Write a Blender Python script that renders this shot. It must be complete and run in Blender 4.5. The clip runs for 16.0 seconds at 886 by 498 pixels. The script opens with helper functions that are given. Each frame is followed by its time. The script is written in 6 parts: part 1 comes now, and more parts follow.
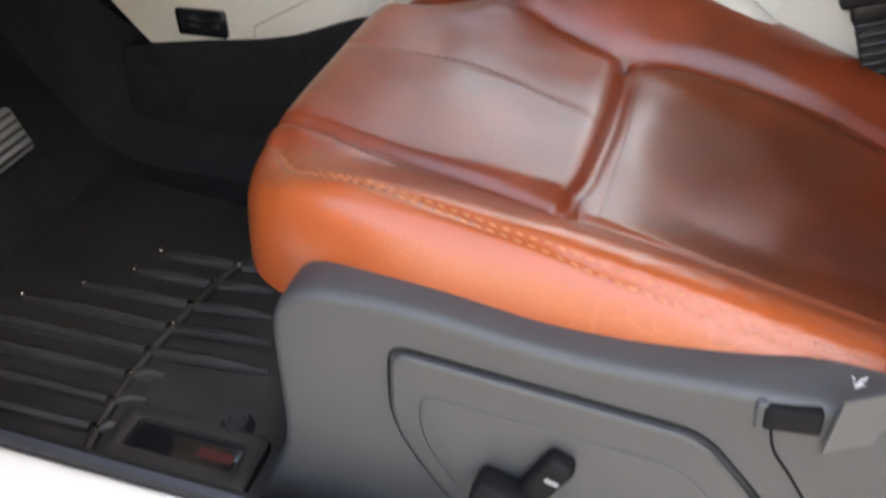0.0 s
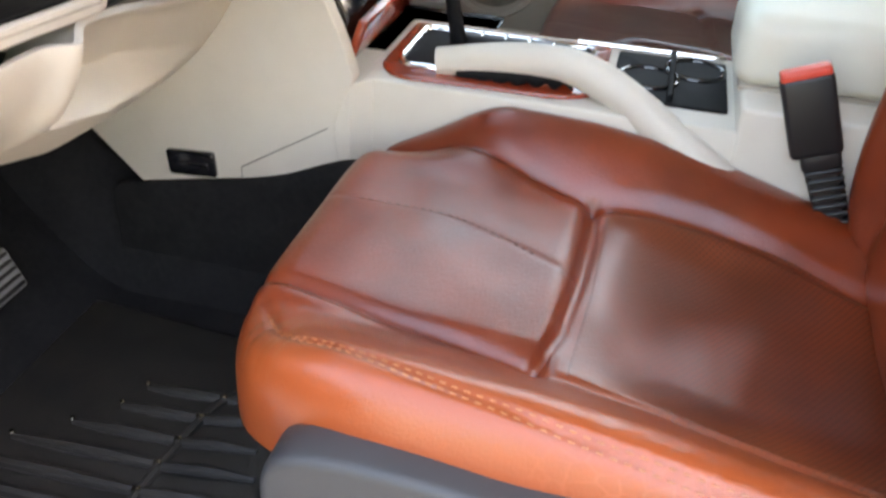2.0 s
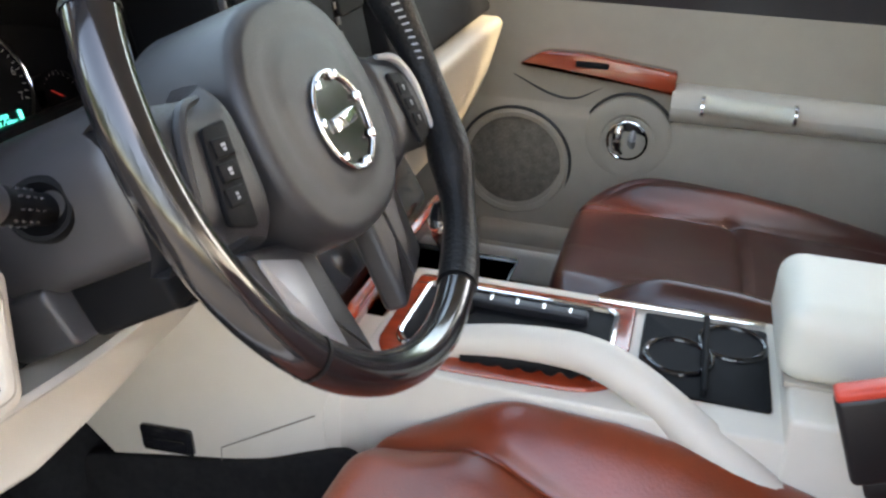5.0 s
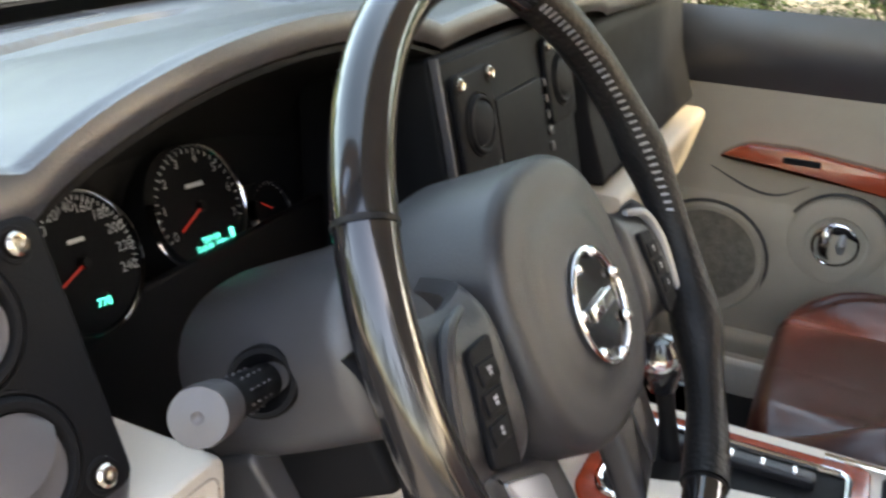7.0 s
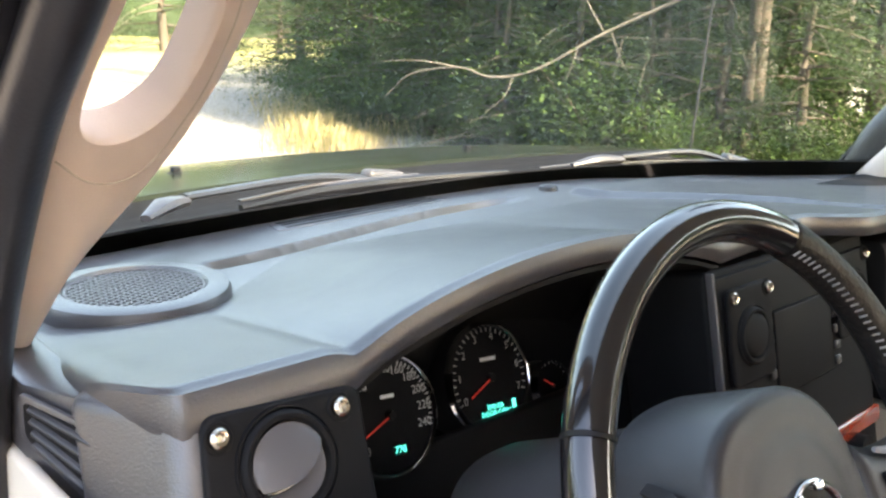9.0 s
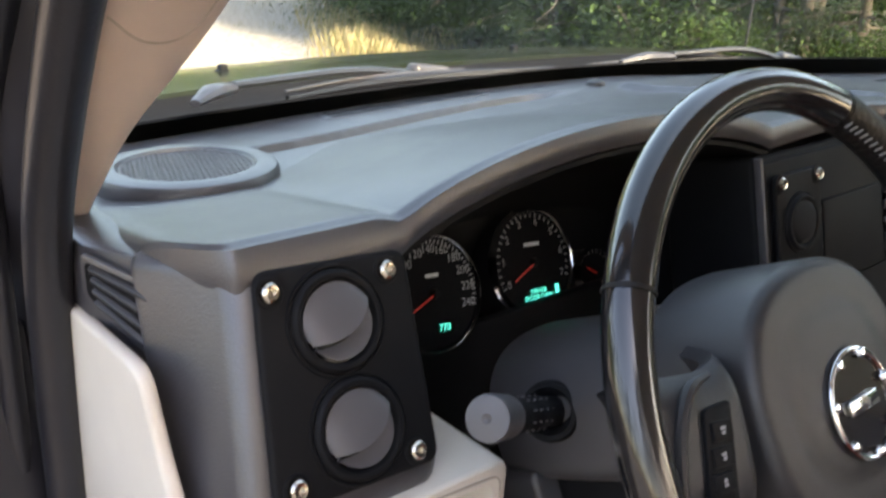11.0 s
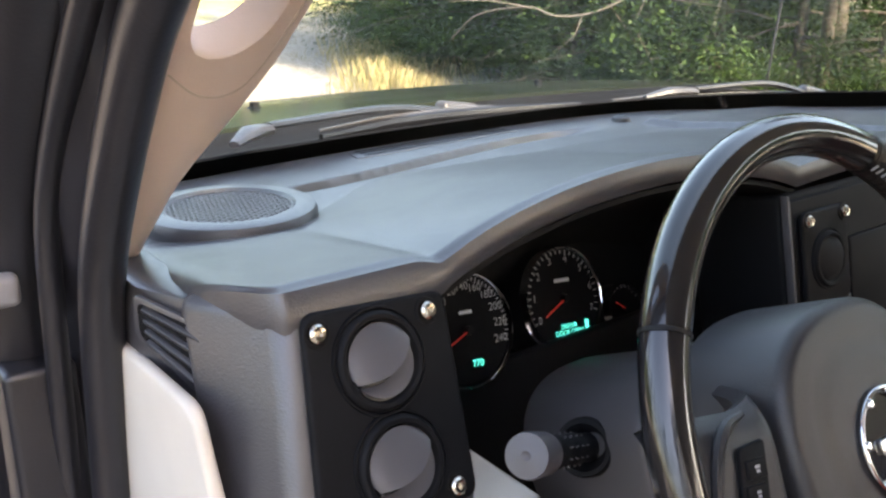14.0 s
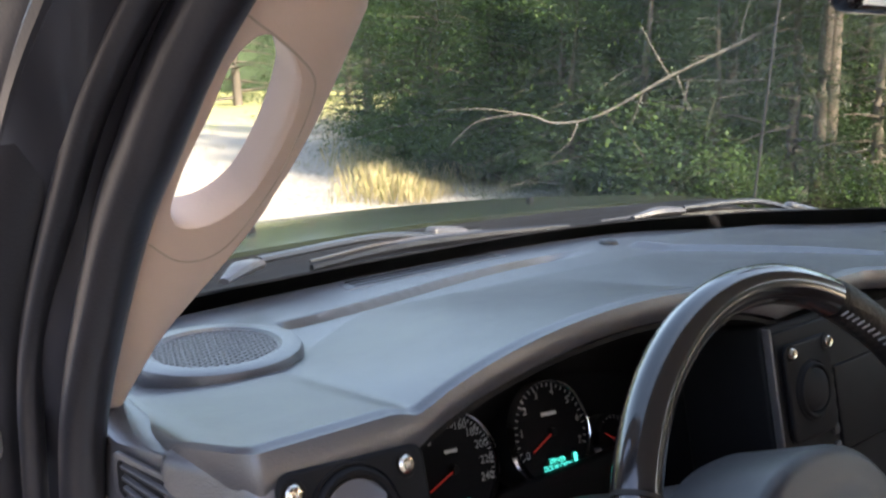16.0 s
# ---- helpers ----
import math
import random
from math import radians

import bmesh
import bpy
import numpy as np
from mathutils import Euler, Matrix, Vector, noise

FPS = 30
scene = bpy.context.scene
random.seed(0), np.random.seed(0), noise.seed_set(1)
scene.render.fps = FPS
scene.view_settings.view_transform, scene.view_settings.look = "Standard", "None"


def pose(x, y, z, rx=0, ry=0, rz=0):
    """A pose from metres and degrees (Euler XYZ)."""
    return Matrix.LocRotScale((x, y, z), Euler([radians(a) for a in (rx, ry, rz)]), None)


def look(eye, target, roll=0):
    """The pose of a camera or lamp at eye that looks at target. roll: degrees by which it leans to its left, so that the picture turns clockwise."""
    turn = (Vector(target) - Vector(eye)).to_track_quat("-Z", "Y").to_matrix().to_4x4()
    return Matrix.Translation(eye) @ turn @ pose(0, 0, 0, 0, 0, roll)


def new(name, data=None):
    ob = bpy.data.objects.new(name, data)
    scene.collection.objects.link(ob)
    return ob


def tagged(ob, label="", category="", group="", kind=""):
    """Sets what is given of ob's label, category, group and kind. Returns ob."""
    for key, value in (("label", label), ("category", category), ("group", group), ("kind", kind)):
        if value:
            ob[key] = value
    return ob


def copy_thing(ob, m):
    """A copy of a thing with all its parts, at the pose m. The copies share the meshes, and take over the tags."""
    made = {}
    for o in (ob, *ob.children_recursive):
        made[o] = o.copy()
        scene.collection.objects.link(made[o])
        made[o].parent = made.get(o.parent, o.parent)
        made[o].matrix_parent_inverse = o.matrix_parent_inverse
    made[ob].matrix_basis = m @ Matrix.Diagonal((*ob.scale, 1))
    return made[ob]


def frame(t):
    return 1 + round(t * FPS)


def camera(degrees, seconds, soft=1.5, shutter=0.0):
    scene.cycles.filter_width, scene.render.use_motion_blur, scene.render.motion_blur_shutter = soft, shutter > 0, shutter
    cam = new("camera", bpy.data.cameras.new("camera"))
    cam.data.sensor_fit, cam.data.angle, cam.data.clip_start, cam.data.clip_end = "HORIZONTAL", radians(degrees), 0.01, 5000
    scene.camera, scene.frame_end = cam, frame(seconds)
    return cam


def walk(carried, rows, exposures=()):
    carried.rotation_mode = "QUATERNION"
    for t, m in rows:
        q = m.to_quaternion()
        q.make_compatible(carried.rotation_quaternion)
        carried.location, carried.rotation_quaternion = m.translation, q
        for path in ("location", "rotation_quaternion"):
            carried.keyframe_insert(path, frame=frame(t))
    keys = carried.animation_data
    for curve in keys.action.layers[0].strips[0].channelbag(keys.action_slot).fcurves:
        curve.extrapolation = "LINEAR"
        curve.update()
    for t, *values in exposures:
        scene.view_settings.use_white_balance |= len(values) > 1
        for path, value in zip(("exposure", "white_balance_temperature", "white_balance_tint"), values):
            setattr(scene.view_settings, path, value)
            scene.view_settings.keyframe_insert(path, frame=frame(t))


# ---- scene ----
cam = camera(53.7, 16.0, soft=2.4, shutter=0.5)
PATH = [
    (0, (-1.067, -0.227, 1.195), (0.464, 0.146, -0.037), 3.3),
    (0.5, (-1.088, -0.243, 1.153), (0.439, 0.101, -0.091), 4.2),
    (1, (-1.089, -0.246, 1.171), (0.45, 0.101, -0.058), 3.9),
    (1.5, (-1.074, -0.232, 1.234), (0.507, 0.121, 0.061), 3.2),
    (2, (-1.063, -0.227, 1.272), (0.575, 0.142, 0.185), 3.3),
    (2.5, (-1.063, -0.232, 1.306), (0.622, 0.106, 0.283), 3.8),
    (3, (-1.056, -0.234, 1.339), (0.652, 0.087, 0.349), 3.0),
    (3.5, (-1.04, -0.24, 1.362), (0.727, 0.113, 0.495), 2.0),
    (6, (-0.7848, -0.143, 1.4009), (0.9006, 0.4555, 0.5051), 1.4),
    (6.5, (-0.789, -0.1123, 1.4168), (0.8852, 0.5751, 0.566), 0.95),
    (7, (-0.7902, -0.1038, 1.4333), (0.8592, 0.6917, 0.6273), 1.77),
    (7.5, (-0.786, -0.1231, 1.4502), (0.7448, 0.919, 0.6955), 1.41),
    (8.1, (-0.8076, -0.1486, 1.4893), (0.5961, 1.1684, 0.9426), 0.33),
    (10.3, (-0.849, -0.199, 1.5), (0.395, 1.275, 0.973), 1.6),
    (10.5, (-0.849, -0.199, 1.492), (0.39, 1.267, 0.93), 1.3),
    (11, (-0.847, -0.191, 1.47), (0.346, 1.263, 0.79), 1.1),
    (11.5, (-0.845, -0.183, 1.457), (0.304, 1.268, 0.7), 1.2),
    (12, (-0.842, -0.175, 1.453), (0.304, 1.256, 0.654), 1.4),
    (12.5, (-0.841, -0.175, 1.463), (0.313, 1.268, 0.696), 1.1),
    (13, (-0.849, -0.179, 1.472), (0.318, 1.283, 0.764), 0.8),
    (13.5, (-0.857, -0.188, 1.479), (0.319, 1.288, 0.816), 0.8),
    (14, (-0.866, -0.196, 1.485), (0.303, 1.303, 0.863), 0.5),
    (14.5, (-0.872, -0.202, 1.49), (0.297, 1.307, 0.894), 0.8),
    (15, (-0.866, -0.205, 1.501), (0.31, 1.318, 0.955), 0.4),
    (15.5, (-0.86, -0.205, 1.51), (0.331, 1.334, 1.05), -0.0),
    (16, (-0.854, -0.208, 1.52), (0.345, 1.342, 1.12), -0.3),
]
walk(cam, [(t, look(eye, target, roll)) for t, eye, target, roll in PATH],
     exposures=[(0, 4.03, 10167, 16), (0.5, 3.61, 10167, 16), (1.3, 3.67, 9677, 16), (2.0, 4.05, 9354, 16), (3.7, 3.92, 8709, 16), (5.8, 4.02, 8924, 16), (7.0, 3.89, 9254, 16), (8.2, 4.06, 8924, 16), (10.3, 3.07, 8568, 19), (12.5, 3.46, 8800, 19), (14, 3.32, 8350, 20), (16, 3.07, 7700, 21)])

# ---- sky and sun ----
SUN_AZIMUTH, SUN_HEIGHT = 166.0, 35.0
world = bpy.data.worlds.new("sky")
scene.world = world
world.use_nodes = True
wn = world.node_tree
sky = wn.nodes.new("ShaderNodeTexSky")
sky.sky_type, sky.sun_disc = "NISHITA", False
sky.dust_density = 1.5
sky.sun_elevation, sky.sun_rotation = radians(SUN_HEIGHT), radians(SUN_AZIMUTH)
wn.links.new(sky.outputs[0], wn.nodes["Background"].inputs[0])
wn.nodes["Background"].inputs[1].default_value = 0.15
sun_data = bpy.data.lights.new("sun", "SUN")
sun_data.energy, sun_data.angle, sun_data.color = 3.4, radians(6), (1.0, 0.95, 0.87)
sun_lamp = new("sun", sun_data)
az, el = radians(SUN_AZIMUTH), radians(SUN_HEIGHT)
sun_way = Vector((math.sin(az) * math.cos(el), math.cos(az) * math.cos(el), math.sin(el)))
sun_lamp.matrix_world = look(sun_way * 30, (0, 0, 0))


# ---- materials ----
def material(name, base, rough=0.5, metal=0.0, second=None, scale=30.0, bump=0.0, bump_scale=200.0, coat=0.0,
             emit=None, stretch=(1, 1, 1), patch=0.15, spec=0.5, rough_var=0.12):
    """A surface with colour drifting at two scales, roughness that varies, and a fine relief."""
    m = bpy.data.materials.new(name)
    m.use_nodes = True
    nt = m.node_tree
    b = nt.nodes["Principled BSDF"]
    b.inputs["Roughness"].default_value, b.inputs["Metallic"].default_value = rough, metal
    b.inputs["Coat Weight"].default_value = coat
    b.inputs["Coat Roughness"].default_value = 0.08
    b.inputs["Specular IOR Level"].default_value = spec
    tc = nt.nodes.new("ShaderNodeTexCoord")
    mp = nt.nodes.new("ShaderNodeMapping")
    mp.inputs["Scale"].default_value = stretch
    nt.links.new(tc.outputs["Object"], mp.inputs[0])
    second = second or tuple(c * (1 - patch) for c in base)
    n1 = nt.nodes.new("ShaderNodeTexNoise")
    n1.inputs["Scale"].default_value, n1.inputs["Detail"].default_value = scale, 5
    n2 = nt.nodes.new("ShaderNodeTexNoise")
    n2.inputs["Scale"].default_value, n2.inputs["Detail"].default_value = scale / 6, 3
    add = nt.nodes.new("ShaderNodeMath")
    add.operation = "MULTIPLY_ADD"
    add.inputs[1].default_value = 0.5
    half = nt.nodes.new("ShaderNodeMath")
    half.operation = "MULTIPLY"
    half.inputs[1].default_value = 0.5
    for n in (n1, n2):
        nt.links.new(mp.outputs[0], n.inputs["Vector"])
    nt.links.new(n2.outputs[0], half.inputs[0])
    nt.links.new(n1.outputs[0], add.inputs[0])
    nt.links.new(half.outputs[0], add.inputs[2])
    ramp = nt.nodes.new("ShaderNodeValToRGB")
    ramp.color_ramp.elements[0].position, ramp.color_ramp.elements[1].position = 0.35, 0.65
    ramp.color_ramp.elements[0].color, ramp.color_ramp.elements[1].color = (*second, 1), (*base, 1)
    nt.links.new(add.outputs[0], ramp.inputs[0])
    nt.links.new(ramp.outputs[0], b.inputs["Base Color"])
    mr = nt.nodes.new("ShaderNodeMapRange")
    mr.inputs["To Min"].default_value, mr.inputs["To Max"].default_value = max(0.02, rough - rough_var), min(1, rough + rough_var)
    nt.links.new(add.outputs[0], mr.inputs[0])
    nt.links.new(mr.outputs[0], b.inputs["Roughness"])
    if bump:
        n3 = nt.nodes.new("ShaderNodeTexNoise")
        n3.inputs["Scale"].default_value, n3.inputs["Detail"].default_value = bump_scale, 4
        nt.links.new(mp.outputs[0], n3.inputs["Vector"])
        bp = nt.nodes.new("ShaderNodeBump")
        bp.inputs["Strength"].default_value, bp.inputs["Distance"].default_value = bump, 0.002
        nt.links.new(n3.outputs[0], bp.inputs["Height"])
        nt.links.new(bp.outputs[0], b.inputs["Normal"])
    if emit:
        b.inputs["Emission Color"].default_value = (*emit[0], 1)
        b.inputs["Emission Strength"].default_value = emit[1]
    return m


PAD = material("dash_pad", (0.050, 0.048, 0.053), 0.34, spec=1.0, bump=0.22, bump_scale=650, patch=0.15)
VENTGREY = material("vent_grey_plastic", (0.078, 0.072, 0.076), 0.36, bump=0.1, bump_scale=1100, patch=0.08)
SEATGREY = material("seat_grey_plastic", (0.052, 0.052, 0.055), 0.42, bump=0.2, bump_scale=1100, patch=0.08)
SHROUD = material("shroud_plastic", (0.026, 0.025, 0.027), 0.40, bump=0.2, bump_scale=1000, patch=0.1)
# Lighter copy of the shroud plastic: door-side light on the column, put into colour.
SHROUD_LIT = material("shroud_plastic_lit", (0.066, 0.063, 0.066), 0.36, bump=0.2, bump_scale=1000, patch=0.08, spec=0.7)
BLACK = material("black_plastic", (0.009, 0.009, 0.010), 0.58, bump=0.15, bump_scale=900, spec=0.09)
GLOSSBLACK = material("gloss_black", (0.010, 0.010, 0.012), 0.12, coat=0.5, rough_var=0.04)
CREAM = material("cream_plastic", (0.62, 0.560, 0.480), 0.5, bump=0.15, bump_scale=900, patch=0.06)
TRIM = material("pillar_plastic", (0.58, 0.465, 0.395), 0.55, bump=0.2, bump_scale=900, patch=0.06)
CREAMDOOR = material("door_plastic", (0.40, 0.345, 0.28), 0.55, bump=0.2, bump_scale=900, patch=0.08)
CREAMLID = material("armrest_vinyl", (0.68, 0.65, 0.55), 0.5, bump=0.2, bump_scale=700, patch=0.06)
WOOD = material("wood_trim", (0.42, 0.055, 0.020), 0.2, second=(0.20, 0.024, 0.010), scale=14, stretch=(4, 0.6, 4), coat=0.8, rough_var=0.05)
RIMWOOD = material("rim_lacquer", (0.008, 0.008, 0.009), 0.14, second=(0.011, 0.010, 0.011), scale=40, bump=0.05, bump_scale=120, coat=0.8, spec=0.4, rough_var=0.06)
RIMLEATHER = material("rim_leather", (0.007, 0.007, 0.008), 0.42, second=(0.012, 0.011, 0.011), scale=60, bump=0.6, bump_scale=260, spec=0.22, rough_var=0.14)
CHROME = material("chrome", (0.82, 0.82, 0.83), 0.08, metal=1.0, patch=0.03, rough_var=0.03)
STEEL = material("screw_steel", (0.62, 0.56, 0.48), 0.22, metal=1.0, patch=0.1)
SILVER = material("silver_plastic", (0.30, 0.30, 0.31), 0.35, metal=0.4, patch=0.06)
CARPET = material("carpet", (0.022, 0.021, 0.022), 0.95, scale=120, bump=1.0, bump_scale=700, patch=0.4, spec=0.1)
RUBBER = material("mat_rubber", (0.015, 0.014, 0.014), 0.33, second=(0.040, 0.035, 0.031), scale=18, bump=0.4, bump_scale=500)
SEAL = material("seal_rubber", (0.013, 0.013, 0.017), 0.36, bump=0.1, bump_scale=400, spec=0.5)
BODY = material("body_paint", (0.022, 0.022, 0.028), 0.3, coat=0.3, spec=0.4, patch=0.1, rough_var=0.05)
BONNET = material("bonnet_paint", (0.020, 0.026, 0.018), 0.13, spec=0.4, scale=6, patch=0.25, rough_var=0.08)
DIALFACE = material("dial_face", (0.005, 0.005, 0.006), 0.6, spec=0.08)
SILLWHITE = material("sill_white", (0.72, 0.70, 0.65), 0.35, patch=0.05)
LINER = material("headliner", (0.62, 0.57, 0.48), 0.9, bump=0.4, bump_scale=900, patch=0.05)
BUCKLE = material("buckle_plastic", (0.009, 0.009, 0.010), 0.45, bump=0.1)
DULLRED = material("dull_red", (0.09, 0.012, 0.010), 0.5)
MESH = material("speaker_cloth", (0.27, 0.235, 0.19), 0.8, scale=300, bump=1.0, bump_scale=900, patch=0.5)
RED = material("red_button", (0.75, 0.07, 0.04), 0.4, patch=0.1)
WEB = material("belt_web", (0.10, 0.095, 0.095), 0.75, scale=90, bump=0.6, bump_scale=900)
DIALMARK = material("dial_print", (0.34, 0.34, 0.35), 0.5)
WHITEPAINT = material("marking_white", (0.75, 0.75, 0.75), 0.5)
TEAL = material("display_teal", (0.0, 0.1, 0.1), 0.4, emit=((0.0, 0.85, 0.75), 0.32))
NEEDLE = material("needle_red", (0.45, 0.03, 0.02), 0.5, emit=((0.9, 0.05, 0.03), 0.02))
BARK = material("bark", (0.105, 0.085, 0.068), 0.9, second=(0.055, 0.043, 0.034), scale=14, bump=1.0, bump_scale=40, stretch=(1, 1, 0.25))
DEADWOOD = material("dead_wood", (0.13, 0.118, 0.10), 0.85, second=(0.07, 0.063, 0.052), scale=20)


def leaf_material(name, a, b, c):
    m = bpy.data.materials.new(name)
    m.use_nodes = True
    nt = m.node_tree
    p = nt.nodes["Principled BSDF"]
    p.inputs["Roughness"].default_value = 0.6
    p.inputs["Specular IOR Level"].default_value = 0.2
    g = nt.nodes.new("ShaderNodeNewGeometry")
    r = nt.nodes.new("ShaderNodeValToRGB")
    e = r.color_ramp.elements
    e[0].color, e[1].color = (*a, 1), (*c, 1)
    mid = e.new(0.55)
    mid.color = (*b, 1)
    nt.links.new(g.outputs["Random Per Island"], r.inputs[0])
    nt.links.new(r.outputs[0], p.inputs["Base Color"])
    t = nt.nodes.new("ShaderNodeBsdfTranslucent")
    nt.links.new(r.outputs[0], t.inputs[0])
    mix = nt.nodes.new("ShaderNodeMixShader")
    mix.inputs[0].default_value = 0.3
    nt.links.new(p.outputs[0], mix.inputs[1])
    nt.links.new(t.outputs[0], mix.inputs[2])
    nt.links.new(mix.outputs[0], nt.nodes["Material Output"].inputs[0])
    return m


LEAF = leaf_material("leaves", (0.016, 0.036, 0.010), (0.036, 0.072, 0.018), (0.075, 0.118, 0.030))
FOLIAGE = material("far_foliage", (0.035, 0.060, 0.022), 0.9, second=(0.012, 0.022, 0.010), scale=0.9, bump=1.0, bump_scale=2.0)
NEEDLES = leaf_material("needles", (0.012, 0.026, 0.012), (0.024, 0.046, 0.018), (0.048, 0.078, 0.030))
STRAW = leaf_material("straw", (0.16, 0.16, 0.07), (0.30, 0.25, 0.13), (0.42, 0.34, 0.20))

GLASS = bpy.data.materials.new("glass")
GLASS.use_nodes = True
gnt = GLASS.node_tree
gnt.nodes.remove(gnt.nodes["Principled BSDF"])
g_t, g_g, g_f, g_m, g_p, g_a = (gnt.nodes.new(k) for k in ("ShaderNodeBsdfTransparent", "ShaderNodeBsdfGlossy", "ShaderNodeLayerWeight", "ShaderNodeMixShader", "ShaderNodeMath", "ShaderNodeMath"))
g_t.inputs[0].default_value = (0.90, 0.94, 0.91, 1)
g_g.inputs["Roughness"].default_value = 0.02
g_f.inputs[0].default_value = 0.5
g_p.operation, g_p.inputs[1].default_value = "POWER", 4.0
g_a.operation, g_a.inputs[1].default_value, g_a.inputs[2].default_value = "MULTIPLY_ADD", 0.35, 0.02
gnt.links.new(g_f.outputs["Facing"], g_p.inputs[0])
gnt.links.new(g_p.outputs[0], g_a.inputs[0])
gnt.links.new(g_a.outputs[0], g_m.inputs[0])
gnt.links.new(g_t.outputs[0], g_m.inputs[1])
gnt.links.new(g_g.outputs[0], g_m.inputs[2])
gnt.links.new(g_m.outputs[0], gnt.nodes["Material Output"].inputs[0])

# Saddle leather: mottled brown, creased, and worn lighter on patches.
def leather(name, dark, mid, worn, holes=False, wear=1.0):
    """Glazed hide: broad darker patches, a lighter worn outer bolster with fine cracks, grain, and rows of holes if asked."""
    m = material(name, mid, 0.30, second=dark, scale=9, bump=0.22, bump_scale=330, rough_var=0.08, coat=0.4)
    nt = m.node_tree
    p = nt.nodes["Principled BSDF"]
    p.inputs["Coat Roughness"].default_value = 0.24
    ramp = [n for n in nt.nodes if n.type == "VALTORGB"][0]
    def calc(op, a, b):
        n = nt.nodes.new("ShaderNodeMath")
        n.operation = op
        for k, v in enumerate((a, b)):
            if isinstance(v, (int, float)):
                n.inputs[k].default_value = v
            else:
                nt.links.new(v, n.inputs[k])
        return n.outputs[0]
    def ranged(v, low, high, a=0.0, b=1.0):
        n = nt.nodes.new("ShaderNodeMapRange")
        n.inputs["From Min"].default_value, n.inputs["From Max"].default_value = low, high
        n.inputs["To Min"].default_value, n.inputs["To Max"].default_value = a, b
        nt.links.new(v, n.inputs[0])
        return n.outputs[0]
    co = nt.nodes.new("ShaderNodeTexCoord")
    xyz = nt.nodes.new("ShaderNodeSeparateXYZ")
    nt.links.new(co.outputs["Object"], xyz.inputs[0])
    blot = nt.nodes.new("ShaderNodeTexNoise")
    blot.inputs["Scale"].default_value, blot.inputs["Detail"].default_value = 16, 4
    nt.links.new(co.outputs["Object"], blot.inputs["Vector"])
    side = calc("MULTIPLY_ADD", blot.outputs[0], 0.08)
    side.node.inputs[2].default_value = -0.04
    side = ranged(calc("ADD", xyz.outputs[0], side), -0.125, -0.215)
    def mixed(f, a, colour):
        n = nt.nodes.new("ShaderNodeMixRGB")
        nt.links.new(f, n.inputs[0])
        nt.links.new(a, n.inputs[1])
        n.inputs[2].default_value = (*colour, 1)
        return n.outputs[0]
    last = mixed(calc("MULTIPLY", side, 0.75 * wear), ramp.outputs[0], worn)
    # cracks in the glaze on the rear of the outer bolster
    vo = nt.nodes.new("ShaderNodeTexVoronoi")
    vo.feature = "DISTANCE_TO_EDGE"
    vo.inputs["Scale"].default_value = 120
    st = nt.nodes.new("ShaderNodeMapping")
    st.inputs["Scale"].default_value, st.inputs["Rotation"].default_value = (1.0, 0.45, 0.6), (0, 0, 0.5)
    nt.links.new(co.outputs["Object"], st.inputs[0])
    nt.links.new(st.outputs[0], vo.inputs["Vector"])
    line = ranged(vo.outputs["Distance"], 0.09, 0.0)
    rear = ranged(xyz.outputs[1], 0.03, -0.07)
    near = ranged(xyz.outputs[0], -0.135, -0.165)
    crack = calc("MULTIPLY", calc("MULTIPLY", line, rear), calc("MULTIPLY", near, calc("MULTIPLY", ranged(blot.outputs[0], 0.42, 0.58), 0.20 * wear)))
    last = mixed(crack, last, tuple(min(1, 1.5 * c + 0.06) for c in worn))
    if holes:
        flat = nt.nodes.new("ShaderNodeMapping")
        flat.inputs["Scale"].default_value = (1, 1, 0)
        flat.inputs["Rotation"].default_value = (0, 0, 0.6)
        vh = nt.nodes.new("ShaderNodeTexVoronoi")
        vh.inputs["Scale"].default_value, vh.inputs["Randomness"].default_value = 200, 0.0
        nt.links.new(co.outputs["Object"], flat.inputs[0])
        nt.links.new(flat.outputs[0], vh.inputs["Vector"])
        hole = calc("MULTIPLY", ranged(vh.outputs["Distance"], 0.33, 0.2), calc("MULTIPLY", ranged(xyz.outputs[1], -0.03, -0.12), 0.55))
        last = mixed(hole, last, (0.03, 0.008, 0.004))
    nt.links.new(last, p.inputs["Base Color"])
    return m


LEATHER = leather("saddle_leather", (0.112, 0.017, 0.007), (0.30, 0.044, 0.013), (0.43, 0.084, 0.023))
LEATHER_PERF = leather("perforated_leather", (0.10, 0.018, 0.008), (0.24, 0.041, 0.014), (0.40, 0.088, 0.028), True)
# Passenger hide: a much darker tone than the driver's, without the worn bolster.
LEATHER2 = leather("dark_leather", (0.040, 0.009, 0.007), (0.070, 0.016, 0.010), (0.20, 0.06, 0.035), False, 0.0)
THREAD = material("thread", (0.60, 0.24, 0.105), 0.7)
DARKTHREAD = material("dark_thread", (0.09, 0.025, 0.014), 0.7)


# ---- shapes ----
def V(*a):
    return Vector(a)


def part(name, bm, mat, parent=None, label="", smooth=True, m=None):
    """One mesh object from a bmesh, under its thing."""
    me = bpy.data.meshes.new(name)
    if m is not None:
        bm.transform(m)
    bm.to_mesh(me)
    bm.free()
    me.materials.append(mat)
    if smooth:
        me.polygons.foreach_set("use_smooth", [True] * len(me.polygons))
        me.set_sharp_from_angle(angle=radians(38))
    ob = new(name, me)
    if parent:
        ob.parent = parent
    if label:
        ob["label"] = label
    return ob


